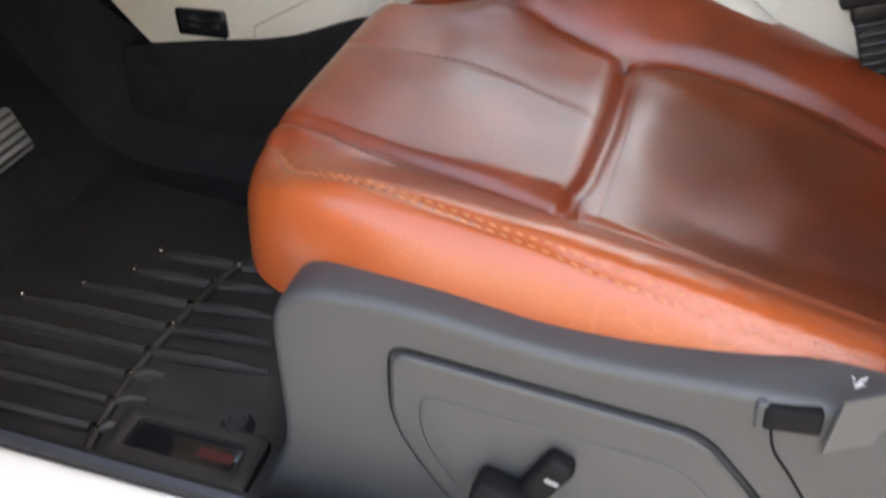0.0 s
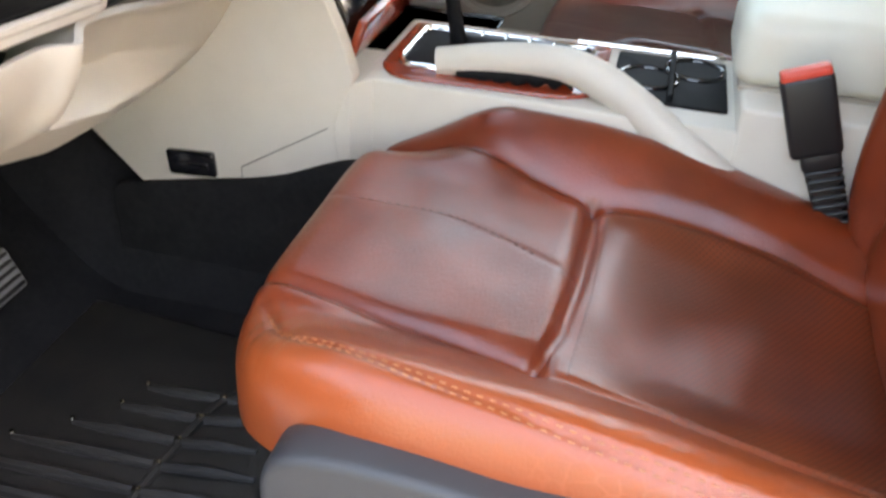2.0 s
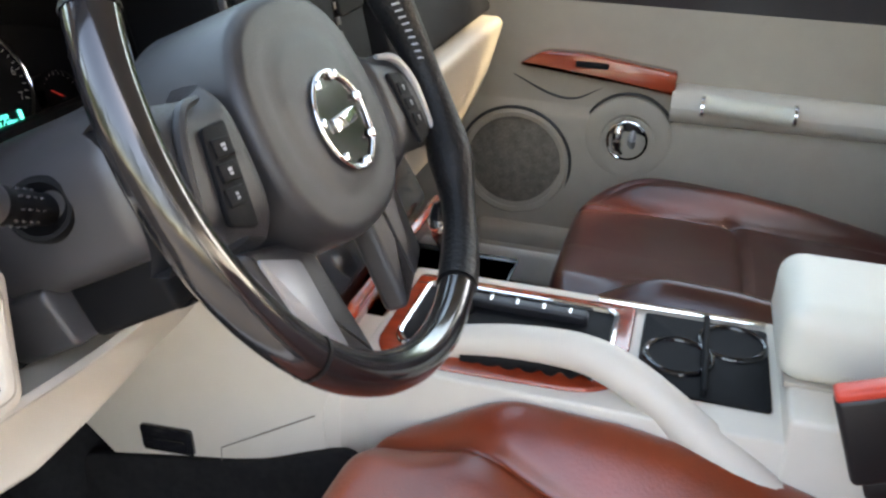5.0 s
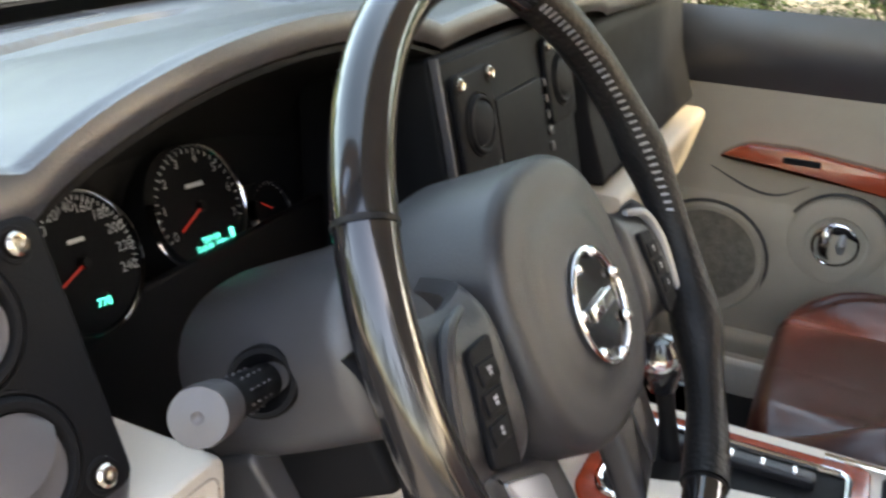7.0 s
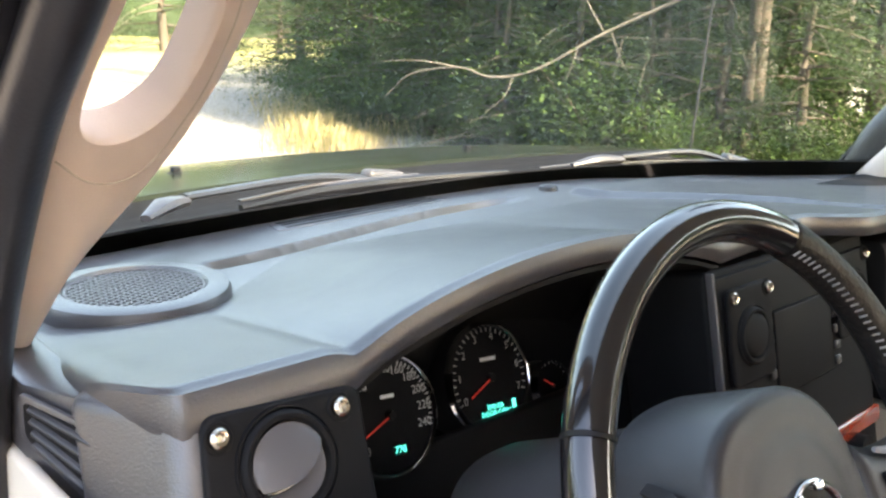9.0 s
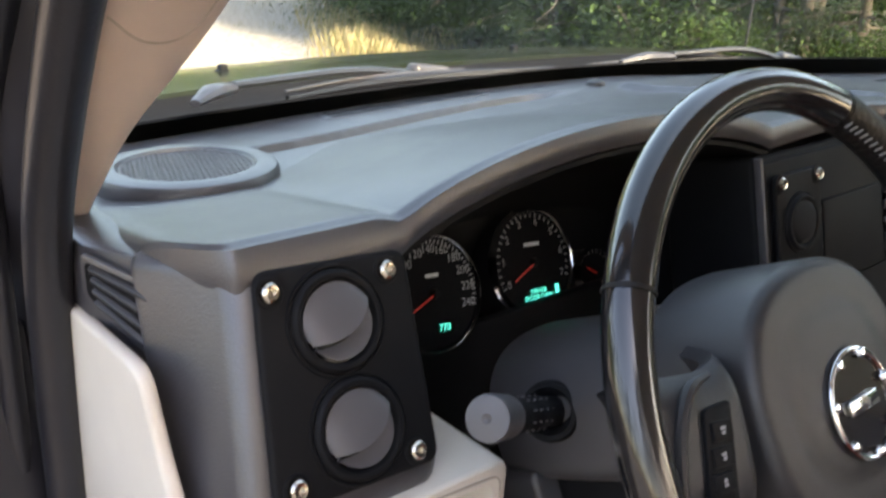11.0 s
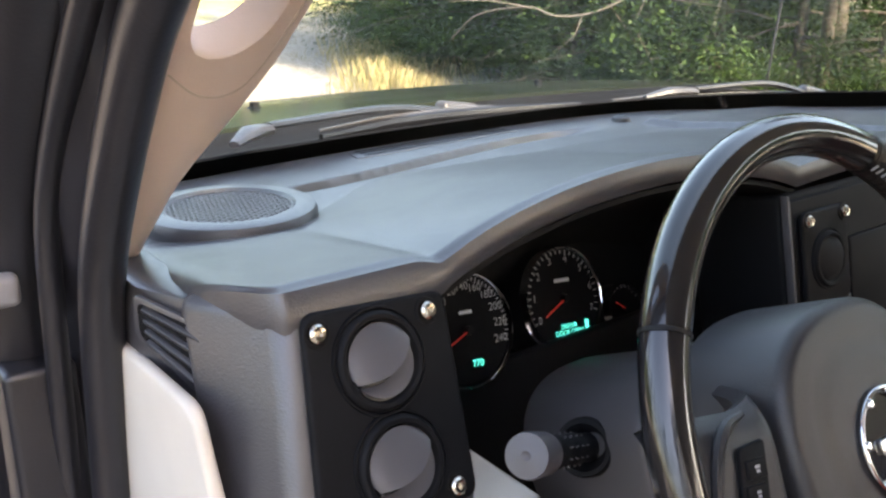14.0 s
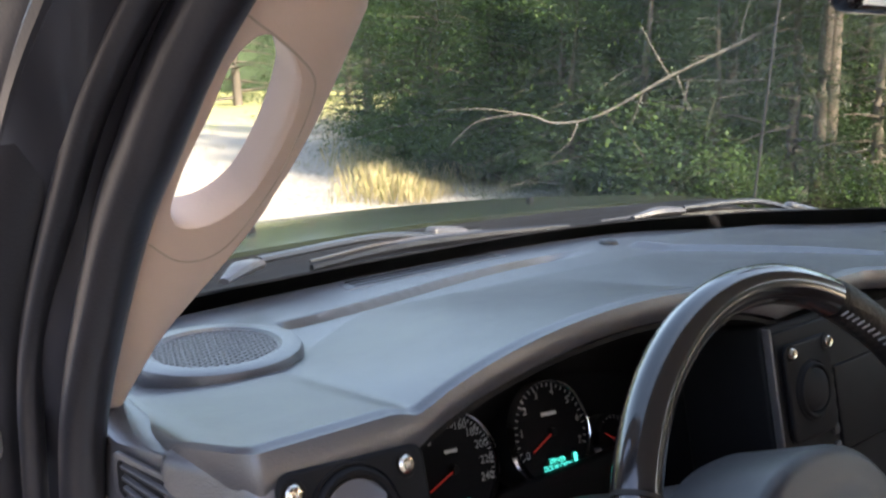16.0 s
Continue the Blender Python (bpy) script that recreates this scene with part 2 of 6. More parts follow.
def thing(name, label, category, at=(0, 0, 0), group="", kind=""):
    ob = new(name)
    ob.empty_display_size = 0.05
    ob.location = at
    return tagged(ob, label, category, group, kind)


def basis(o, x, y):
    """A frame at o, from its x and its (rough) y direction."""
    x = Vector(x).normalized()
    z = x.cross(Vector(y)).normalized()
    y = z.cross(x)
    return Matrix((( *[x[0], y[0], z[0]], o[0]), (*[x[1], y[1], z[1]], o[1]), (*[x[2], y[2], z[2]], o[2]), (0, 0, 0, 1)))


def sheet(fn, nu, nv, wrap=False, thick=0.0):
    """A grid from fn(u, v), u and v from 0 to 1."""
    bm = bmesh.new()
    rows = [[bm.verts.new(fn(i / (nu if wrap else nu - 1), j / (nv - 1))) for j in range(nv)] for i in range(nu)]
    for i in range(nu if wrap else nu - 1):
        a, b = rows[i], rows[(i + 1) % nu]
        for j in range(nv - 1):
            bm.faces.new((a[j], b[j], b[j + 1], a[j + 1]))
    bmesh.ops.recalc_face_normals(bm, faces=bm.faces)
    if thick:
        bmesh.ops.solidify(bm, geom=bm.faces[:], thickness=thick)
    return bm


def rbox(sx, sy, sz, r=0.005, seg=3, m=None):
    bm = bmesh.new()
    bmesh.ops.create_cube(bm, size=1.0)
    bmesh.ops.scale(bm, vec=(sx, sy, sz), verts=bm.verts)
    if r:
        bmesh.ops.bevel(bm, geom=bm.edges[:], offset=r, segments=seg, profile=0.5, affect="EDGES")
    if m is not None:
        bm.transform(m)
    return bm


def prism(outline, depth, r=0.0, seg=2, m=None):
    """An outline in the plane z = 0, drawn out to z = depth, its rims rounded."""
    bm = bmesh.new()
    low = [bm.verts.new((x, y, 0)) for x, y in outline]
    top = [bm.verts.new((x, y, depth)) for x, y in outline]
    n = len(low)
    f0, f1 = bm.faces.new(low[::-1]), bm.faces.new(top)
    for i in range(n):
        bm.faces.new((low[i], low[(i + 1) % n], top[(i + 1) % n], top[i]))
    bmesh.ops.recalc_face_normals(bm, faces=bm.faces)
    if r:
        bmesh.ops.bevel(bm, geom=list(set(f1.edges) | set(f0.edges)), offset=r, segments=seg, profile=0.5, affect="EDGES")
    if m is not None:
        bm.transform(m)
    return bm


def ring_prism(outer, inner, depth, r=0.0, m=None):
    """A frame between two outlines of as many points, from z = 0 back to z = -depth, its front rims rounded."""
    bm = bmesh.new()
    k = len(outer)
    def loop(pts, z, by):
        cx, cy = sum(p[0] for p in pts) / k, sum(p[1] for p in pts) / k
        out = []
        for x, y in pts:
            d = math.hypot(x - cx, y - cy)
            out.append(bm.verts.new((x + (x - cx) / d * by, y + (y - cy) / d * by, z)))
        return out
    loops = [loop(outer, -depth, 0), loop(outer, -r, 0), loop(outer, -r * 0.3, -r * 0.3), loop(outer, 0, -r), loop(inner, 0, r), loop(inner, -r * 0.3, r * 0.3), loop(inner, -r, 0), loop(inner, -depth, 0)]
    for a, b in zip(loops, loops[1:]):
        for i in range(k):
            bm.faces.new((a[i], a[(i + 1) % k], b[(i + 1) % k], b[i]))
    bmesh.ops.recalc_face_normals(bm, faces=bm.faces)
    if m is not None:
        bm.transform(m)
    return bm


def rounded(outline, r, n=6):
    """The outline with its corners rounded; r one radius or one for each corner."""
    out, k = [], len(outline)
    rs = r if isinstance(r, (list, tuple)) else [r] * k
    for i in range(k):
        p, a, b = Vector(outline[i]), Vector(outline[i - 1]), Vector(outline[(i + 1) % k])
        da, db = (a - p), (b - p)
        c = min(rs[i], da.length * 0.49, db.length * 0.49)
        p0, p1 = p + da.normalized() * c, p + db.normalized() * c
        for j in range(n + 1):
            t = j / n
            out.append(tuple(p0 * (1 - t) ** 2 + p * 2 * t * (1 - t) + p1 * t * t))
    return out


def spline(points, per=8):
    pts = [Vector(p) for p in points]
    pts = [pts[0] * 2 - pts[1]] + pts + [pts[-1] * 2 - pts[-2]]
    out = []
    for i in range(1, len(pts) - 2):
        a, b, c, d = pts[i - 1:i + 3]
        for j in range(per):
            t = j / per
            out.append(0.5 * (2 * b + (c - a) * t + (2 * a - 5 * b + 4 * c - d) * t * t + (3 * b - a - 3 * c + d) * t ** 3))
    return out + [pts[-2]]


def tube(points, radius, n=10, per=8, flat=1.0, up=(0, 0, 1), smooth_path=True):
    """A round or flattened bar along a path; radius one number or one for each point."""
    path = spline(points, per) if smooth_path else [Vector(p) for p in points]
    k = len(path)
    rad = list(radius) if isinstance(radius, (list, tuple)) else [radius, radius]
    bm = bmesh.new()
    rings = []
    for i, p in enumerate(path):
        d = (path[min(i + 1, k - 1)] - path[max(i - 1, 0)]).normalized()
        s = d.cross(Vector(up))
        s = s.normalized() if s.length > 1e-4 else d.orthogonal().normalized()
        w = s.cross(d)
        f = i / (k - 1) * (len(rad) - 1)
        a = min(int(f), len(rad) - 2)
        r = rad[a] + (rad[a + 1] - rad[a]) * (f - a)
        rings.append([bm.verts.new(p + s * r * math.cos(2 * math.pi * j / n) + w * r * flat * math.sin(2 * math.pi * j / n)) for j in range(n)])
    for a, b in zip(rings, rings[1:]):
        for j in range(n):
            bm.faces.new((a[j], a[(j + 1) % n], b[(j + 1) % n], b[j]))
    bm.faces.new(rings[0][::-1])
    bm.faces.new(rings[-1])
    bmesh.ops.recalc_face_normals(bm, faces=bm.faces)
    return bm


def lathe(profile, n=32, m=None):
    """Turned about z: profile of (radius, height)."""
    bm = bmesh.new()
    rings = [[bm.verts.new((r * math.cos(2 * math.pi * j / n), r * math.sin(2 * math.pi * j / n), h)) for j in range(n)] for r, h in profile]
    for a, b in zip(rings, rings[1:]):
        for j in range(n):
            bm.faces.new((a[j], a[(j + 1) % n], b[(j + 1) % n], b[j]))
    bmesh.ops.remove_doubles(bm, verts=bm.verts, dist=1e-6)
    bmesh.ops.recalc_face_normals(bm, faces=bm.faces)
    if m is not None:
        bm.transform(m)
    return bm


def torus(R, r, n=64, k=14, a0=0.0, a1=360.0, m=None, squash=1.0):
    whole = a1 - a0 >= 360
    def at(u, v):
        a, b = radians(a0 + (a1 - a0) * u), 2 * math.pi * v
        q = R + r * math.cos(b)
        return (q * math.cos(a), q * math.sin(a), r * squash * math.sin(b))
    bm = sheet(at, n, k + 1, wrap=whole)
    bmesh.ops.remove_doubles(bm, verts=bm.verts, dist=1e-6)
    if m is not None:
        bm.transform(m)
    return bm


def join(*bms):
    out = bmesh.new()
    for b in bms:
        me = bpy.data.meshes.new("tmp")
        b.to_mesh(me)
        b.free()
        out.from_mesh(me)
        bpy.data.meshes.remove(me)
    return out


def smoothstep(a, b, x):
    t = min(1, max(0, (x - a) / (b - a)))
    return t * t * (3 - 2 * t)


def seg_dist(x, y, pts):
    best = 9.0
    for (x0, y0), (x1, y1) in zip(pts, pts[1:]):
        dx, dy = x1 - x0, y1 - y0
        t = min(1, max(0, ((x - x0) * dx + (y - y0) * dy) / (dx * dx + dy * dy)))
        best = min(best, math.hypot(x - x0 - t * dx, y - y0 - t * dy))
    return best


# ---- ground and surroundings ----
def ground_sheet():
    bm = bmesh.new()
    n = 90
    grid = {}
    for i in range(n + 1):
        for j in range(n + 1):
            a, b = (i / n * 2 - 1), (j / n * 2 - 1)
            x, y = 600 * a * abs(a) ** 1.6, 600 * b * abs(b) ** 1.6
            d = math.hypot(x, y)
            h = 0.05 * noise.noise((x * 0.4, y * 0.4, 0)) if d > 4 else 0
            grid[i, j] = bm.verts.new((x, y, h))
    for i in range(n):
        for j in range(n):
            bm.faces.new((grid[i, j], grid[i + 1, j], grid[i + 1, j + 1], grid[i, j + 1]))
    return bm


GROUND = bpy.data.materials.new("gravel_and_dry_grass")
GROUND.use_nodes = True
nt = GROUND.node_tree
pb = nt.nodes["Principled BSDF"]
pb.inputs["Roughness"].default_value = 0.95
tc = nt.nodes.new("ShaderNodeTexCoord")
gn = [nt.nodes.new("ShaderNodeTexNoise") for _ in range(3)]
for node, sc in zip(gn, (0.22, 2.2, 13.0)):
    node.inputs["Scale"].default_value, node.inputs["Detail"].default_value = sc, 6
    nt.links.new(tc.outputs["Object"], node.inputs["Vector"])
r1, r2, r3 = (nt.nodes.new("ShaderNodeValToRGB") for _ in range(3))
for r, a, b in ((r1, (0.13, 0.112, 0.09), (0.36, 0.33, 0.285)), (r2, (0.22, 0.21, 0.07), (0.32, 0.30, 0.12))):
    r.color_ramp.elements[0].position, r.color_ramp.elements[1].position = 0.35, 0.65
    r.color_ramp.elements[0].color, r.color_ramp.elements[1].color = (*a, 1), (*b, 1)
nt.links.new(gn[2].outputs[0], r1.inputs[0])
nt.links.new(gn[1].outputs[0], r2.inputs[0])
sep = nt.nodes.new("ShaderNodeSeparateXYZ")
nt.links.new(tc.outputs["Object"], sep.inputs[0])
# Gravel near the car and along the drive; dry grass past it.
edge = nt.nodes.new("ShaderNodeMath")
edge.operation = "MULTIPLY_ADD"
edge.inputs[1].default_value, edge.inputs[2].default_value = 0.030, -0.66
nt.links.new(sep.outputs["Y"], edge.inputs[0])
tot = nt.nodes.new("ShaderNodeMath")
tot.operation = "ADD"
nt.links.new(edge.outputs[0], tot.inputs[0])
mixn = nt.nodes.new("ShaderNodeMath")
mixn.operation = "MULTIPLY_ADD"
mixn.inputs[1].default_value, mixn.inputs[2].default_value = 1.2, -0.2
nt.links.new(gn[1].outputs[0], mixn.inputs[0])
nt.links.new(mixn.outputs[0], tot.inputs[1])
r3.color_ramp.elements[0].position, r3.color_ramp.elements[1].position = 0.42, 0.55
nt.links.new(tot.outputs[0], r3.inputs[0])
mx = nt.nodes.new("ShaderNodeMixRGB")
nt.links.new(r3.outputs[0], mx.inputs[0])
nt.links.new(r1.outputs[0], mx.inputs[1])
nt.links.new(r2.outputs[0], mx.inputs[2])
nt.links.new(mx.outputs[0], pb.inputs["Base Color"])
bp = nt.nodes.new("ShaderNodeBump")
bp.inputs["Strength"].default_value, bp.inputs["Distance"].default_value = 0.8, 0.03
nt.links.new(gn[2].outputs[0], bp.inputs["Height"])
nt.links.new(bp.outputs[0], pb.inputs["Normal"])
tagged(part("ground", ground_sheet(), GROUND), "pale gravel clearing running into dry yellow grass", "ground", kind="structure")


def leaves(rng, centres, per, spread, size, up=0.3, narrow=0.5):
    """Many small leaf blades round each centre."""
    vs, fs = [], []
    for c in centres:
        for _ in range(per):
            p = Vector(c) + Vector((rng.gauss(0, spread), rng.gauss(0, spread), rng.gauss(0, spread * 0.7)))
            d = Vector((rng.uniform(-1, 1), rng.uniform(-1, 1), rng.uniform(-0.6, up))).normalized()
            w = d.cross(Vector((rng.uniform(-1, 1), rng.uniform(-1, 1), 1))).normalized()
            s = size * rng.uniform(0.6, 1.4)
            k = len(vs)
            vs += [p, p + d * s * 0.5 + w * s * narrow * 0.5, p + d * s, p + d * s * 0.5 - w * s * narrow * 0.5]
            fs.append((k, k + 1, k + 2, k + 3))
    return vs, fs


def raw(name, vs, fs, mat, parent, label=""):
    me = bpy.data.meshes.new(name)
    me.from_pydata([tuple(v) for v in vs], [], fs)
    me.materials.append(mat)
    ob = new(name, me)
    ob.parent = parent
    if label:
        ob["label"] = label
    return ob


def tree(name, label, at, height, radius, seed, mat, clumps, per, spread, size, narrow, start=0.12, trunk_r=0.11, cone=False):
    rng = random.Random(seed)
    t = thing(name, label, "tree", at, "trees beyond the bonnet")
    lean = Vector((rng.uniform(-0.05, 0.05), rng.uniform(-0.05, 0.05), 1))
    path = [lean * height * f + Vector((rng.gauss(0, 0.04), rng.gauss(0, 0.04), 0)) for f in (0, 0.25, 0.5, 0.75, 0.97)]
    path[0] = Vector((0, 0, -0.1))
    wood = [tube(path, [trunk_r, trunk_r * 0.8, trunk_r * 0.6, trunk_r * 0.35, 0.01], 10, 4)]
    centres = []
    limbs = max(10, clumps // 9)
    for i in range(limbs):
        f = start + (0.97 - start) * ((i + rng.random()) / limbs)
        reach = radius * ((1 - f) * 1.1 + 0.12 if cone else math.sin(math.pi * min(0.95, 0.12 + 0.86 * f)) ** 0.6)
        reach *= rng.uniform(0.65, 1.15)
        a = rng.uniform(0, 2 * math.pi)
        p0 = lean * height * f
        way = Vector((math.cos(a), math.sin(a), rng.uniform(-0.25, 0.15) if cone else rng.uniform(-0.05, 0.5)))
        p1, p2 = p0 + way * reach * 0.5, p0 + way * reach + Vector((0, 0, -0.12 * reach))
        wood.append(tube([p0, p1, p2], [trunk_r * 0.28 * (1 - f) + 0.012, 0.012, 0.004], 5, 3))
        for k in range(max(2, clumps // limbs)):
            q = rng.uniform(0.25, 1.05)
            centres.append(p0.lerp(p2, q) + Vector((rng.gauss(0, 0.16), rng.gauss(0, 0.16), rng.gauss(0, 0.12))) * (0.5 + q))
    part("trunk", join(*wood), BARK, t)
    vs, fs = leaves(rng, centres, per, spread, size, narrow=narrow)
    raw("crown", vs, fs, mat, t)
    return t


def az(deg, dist):
    """A place on the ground at that bearing, right of straight ahead, from the driver's door."""
    return (-0.85 + dist * math.sin(radians(deg)), -0.2 + dist * math.cos(radians(deg)), 0)


pine = tree("conifer_tree", "dark green conifer with drooping branches behind the gravel", az(37, 17), 5.6, 2.5, 3, NEEDLES, 420, 52, 0.20, 0.095, 0.20, 0.03, 0.14, True)
broad = tree("broadleaf_tree", "leafy green tree at the edge of the wood", az(50, 14), 4.9, 2.6, 5, LEAF, 400, 56, 0.27, 0.065, 0.55, 0.03, 0.10)
for i, (deg, dist, sc) in enumerate(((33, 22, 1.0), (42, 14.5, 0.9), (47, 20, 1.2), (54, 17, 1.1), (60, 15, 1.0), (66, 17, 1.1), (40, 24, 1.2), (51, 23, 1.2), (58, 22, 1.2), (45.5, 13, 0.75))):
    copy_thing(pine, pose(*az(deg, dist), 0, 0, 73 * i) @ Matrix.Scale(sc, 4))
for i in range(22):
    copy_thing(pine, pose(*az(-28 + 2.9 * i + 1.7 * math.sin(7 * i), 46 + 9 * math.sin(3 * i)), 0, 0, 97 * i) @ Matrix.Scale(1.35 + 0.25 * math.sin(5 * i), 4))
for i, (deg, dist, sc) in enumerate(((37.5, 13.5, 0.62), (41.5, 12.2, 0.60), (45.5, 11.4, 0.62), (50.0, 11.2, 0.66), (54.5, 10.8, 0.62), (35, 16.5, 0.7), (39, 20, 1.0), (44, 17, 0.9), (57, 12.5, 0.85), (63, 13, 0.95), (68, 13, 1.0))):
    copy_thing(broad, pose(*az(deg, dist), 0, 0, 40 + 61 * i) @ Matrix.Scale(sc, 4))

tall = tree("tall_pine_tree", "tall pine with a bare grey-brown trunk at the wood's edge", az(61.5, 10.2), 7.5, 2.0, 23, NEEDLES, 240, 46, 0.22, 0.10, 0.20, 0.34, 0.10, True)
for i, (deg, dist, sc) in enumerate(((56, 11.0, 0.9), (68, 10.6, 1.0), (48.5, 13.0, 1.0))):
    copy_thing(tall, pose(*az(deg, dist), 0, 0, 45 + 101 * i) @ Matrix.Scale(sc, 4))
# young conifers in front
for i, (deg, dist, sc) in enumerate(((41, 12.0, 0.50), (46, 10.5, 0.46), (50.5, 10.0, 0.52), (55, 9.6, 0.45), (59.5, 9.8, 0.55), (64, 9.2, 0.48), (36, 15, 0.55))):
    copy_thing(pine, pose(*az(deg, dist), 0, 0, 31 + 83 * i) @ Matrix.Scale(sc, 4))
# conifers past the passenger window; they also cut the light from that side
for i, (deg, dist, sc) in enumerate(((72, 11.0, 0.62), (77, 12.0, 0.70), (83, 11.0, 0.60), (89, 12.0, 0.66), (96, 11.0, 0.6), (104, 12.0, 0.7), (114, 11.5, 0.6), (126, 12, 0.7), (138, 12, 0.8))):
    copy_thing(pine, pose(*az(deg, dist), 0, 0, 11 + 59 * i) @ Matrix.Scale(sc, 4))
# unseen trees added behind to block the sun, and on the left to limit skylight
for i in range(17):
    near = i < 7
    copy_thing(pine, pose(*az(150 + 10.5 * i + 2 * math.sin(5 * i), (12.5 if near else 19) + 1.5 * math.sin(3 * i)), 0, 0, 67 * i) @ Matrix.Scale((1.9 if near else 1.55) + 0.15 * math.sin(4 * i), 4))


def bush(name, label, at, radius, height, seed, mat, clumps, per, size, narrow):
    rng = random.Random(seed)
    t = thing(name, label, "bush", at, "bushes at the wood's edge")
    stems, centres = [], []
    for i in range(14):
        a, q = rng.uniform(0, 6.28), rng.uniform(0.3, 1)
        tip = Vector((math.cos(a) * radius * q, math.sin(a) * radius * q, height * rng.uniform(0.5, 1.0)))
        stems.append(tube([(0, 0, -0.05), tip * 0.5 + Vector((0, 0, 0.1)), tip], [0.018, 0.010, 0.003], 5, 3))
        centres += [tip * rng.uniform(0.35, 1.05) + Vector((rng.gauss(0, 0.12), rng.gauss(0, 0.12), rng.gauss(0, 0.1))) for _ in range(clumps // 14)]
    part("stems", join(*stems), BARK, t)
    vs, fs = leaves(rng, centres, per, 0.16, size, narrow=narrow)
    raw("foliage", vs, fs, mat, t)
    return t


shrub = bush("bush", "bright green leafy bush at the edge of the wood", az(52, 9.6), 1.1, 1.15, 11, LEAF, 126, 50, 0.055, 0.5)
for i, (deg, dist, sc) in enumerate(((57, 8.9, 0.60), (63.5, 9.0, 0.6), (67, 9.2, 0.65), (47.5, 10.0, 0.5), (43, 11.5, 0.8), (39.5, 12.5, 0.75), (36, 14, 0.8), (73, 10, 1.2), (80, 10, 1.1), (90, 10, 1.0), (33.5, 16, 0.7))):
    copy_thing(shrub, pose(*az(deg, dist), 0, 0, 57 * i) @ Matrix.Scale(sc, 4))

# Tall dry grass, in front of the wood and in tufts on the gravel.
rng = random.Random(4)
vs, fs = [], []
for _ in range(11000):
    if rng.random() < 0.5:
        deg = rng.gauss(35.5, 2.2)
        dist = rng.uniform(10, 17)
    else:
        deg, dist = rng.uniform(8, 32), rng.uniform(13, 40)
    x, y, _z = az(deg, dist)
    if noise.noise((x * 0.5, y * 0.5, 3)) < -0.05:
        continue
    h = rng.uniform(0.12, 0.5) * (1.0 if deg > 30 else 0.3) * (0.6 + 0.5 * noise.noise((x * 0.9, y * 0.9, 8)))
    a = rng.uniform(0, 6.28)
    bx, by = math.cos(a), math.sin(a)
    k = len(vs)
    w = 0.0035
    vs += [(x - by * w, y + bx * w, 0), (x + by * w, y - bx * w, 0), (x + bx * h * 0.12 + by * w, y + by * h * 0.12 - bx * w, h * 0.6), (x + bx * h * 0.3, y + by * h * 0.3, h)]
    fs.append((k, k + 1, k + 2, k + 3))
tagged(raw("dry_grass", vs, fs, STRAW, None), "tall dry yellow grass tufts beside the gravel", "grass", kind="stuff")

# Bare grey boughs that reach out of the wood: bearing, distance and height along each.
BOUGHS = (
    (((60.5, 11.2, 2.35), (56.7, 9.6, 1.83), (52.2, 9.3, 1.46), (47.8, 9.2, 1.06), (45.0, 9.2, 0.98), (43.1, 9.3, 1.06), (40.0, 9.4, 0.98), (38.3, 9.6, 0.72)), 0.034),
    (((60.6, 11.0, 1.20), (58.0, 9.8, 1.40), (55.0, 9.4, 1.40), (52.0, 9.3, 1.42)), 0.024),
    (((60.6, 11.0, 0.72), (57.5, 9.8, 0.98), (54.5, 9.3, 1.10), (50.0, 9.2, 1.20)), 0.022),
    (((52.5, 9.3, 1.45), (53.5, 9.2, 1.10), (55.0, 9.1, 0.75)), 0.015), (((52.0, 9.2, 1.46), (51.0, 9.2, 1.72), (50.2, 9.2, 1.95)), 0.014),
    (((43.5, 9.3, 1.05), (40.5, 9.3, 1.12), (38.0, 9.4, 1.10)), 0.013), (((50.5, 9.3, 1.30), (49.8, 9.2, 0.95), (49.0, 9.2, 0.70)), 0.012),
    (((56.0, 9.5, 1.75), (56.4, 9.4, 2.1), (57.2, 9.4, 2.5)), 0.014), (((53.2, 9.2, 1.40), (52.8, 9.1, 1.0), (52.6, 9.1, 0.55)), 0.011), (((46.5, 9.2, 1.0), (46.0, 9.1, 0.80), (44.8, 9.1, 0.62)), 0.010))
for pts, r in BOUGHS:
    p3 = [Vector(az(d, q)) + Vector((0, 0, z)) for d, q, z in pts]
    b = part("bough", tube(p3, [r * 0.62, r * 0.38, r * 0.16], 7, 6), DEADWOOD)
    tagged(b, "bare grey dead bough reaching out of the wood", "branch", "dead boughs")
big = part("tree_trunk", tube([(0, 0, -0.1), (0.02, 0.03, 1.5), (-0.03, 0, 3.2), (0.05, 0.05, 6)], [0.068, 0.060, 0.054, 0.04], 12, 6), BARK)
big.location = az(61, 9.7)
tagged(big, "grey-brown bare lower trunk of a tall tree", "tree trunk")
wall = part("far_wood", sheet(lambda u, v: (70 * math.sin(radians(-60 + 190 * u)), 70 * math.cos(radians(-60 + 190 * u)), (15 + 4.0 * noise.noise((u * 40, 0, 0)) + 2.5 * noise.noise((u * 160, 3, 0))) * v - 0.3), 400, 12), FOLIAGE)
tagged(wall, "dark line of distant woodland across the field", "woodland", kind="structure")

# ---- car body ----
def base_y(x):
    """Where the foot of the windscreen runs, across the car."""
    return 0.722 - (0.16 if x < 0 else 0.55) * x * x


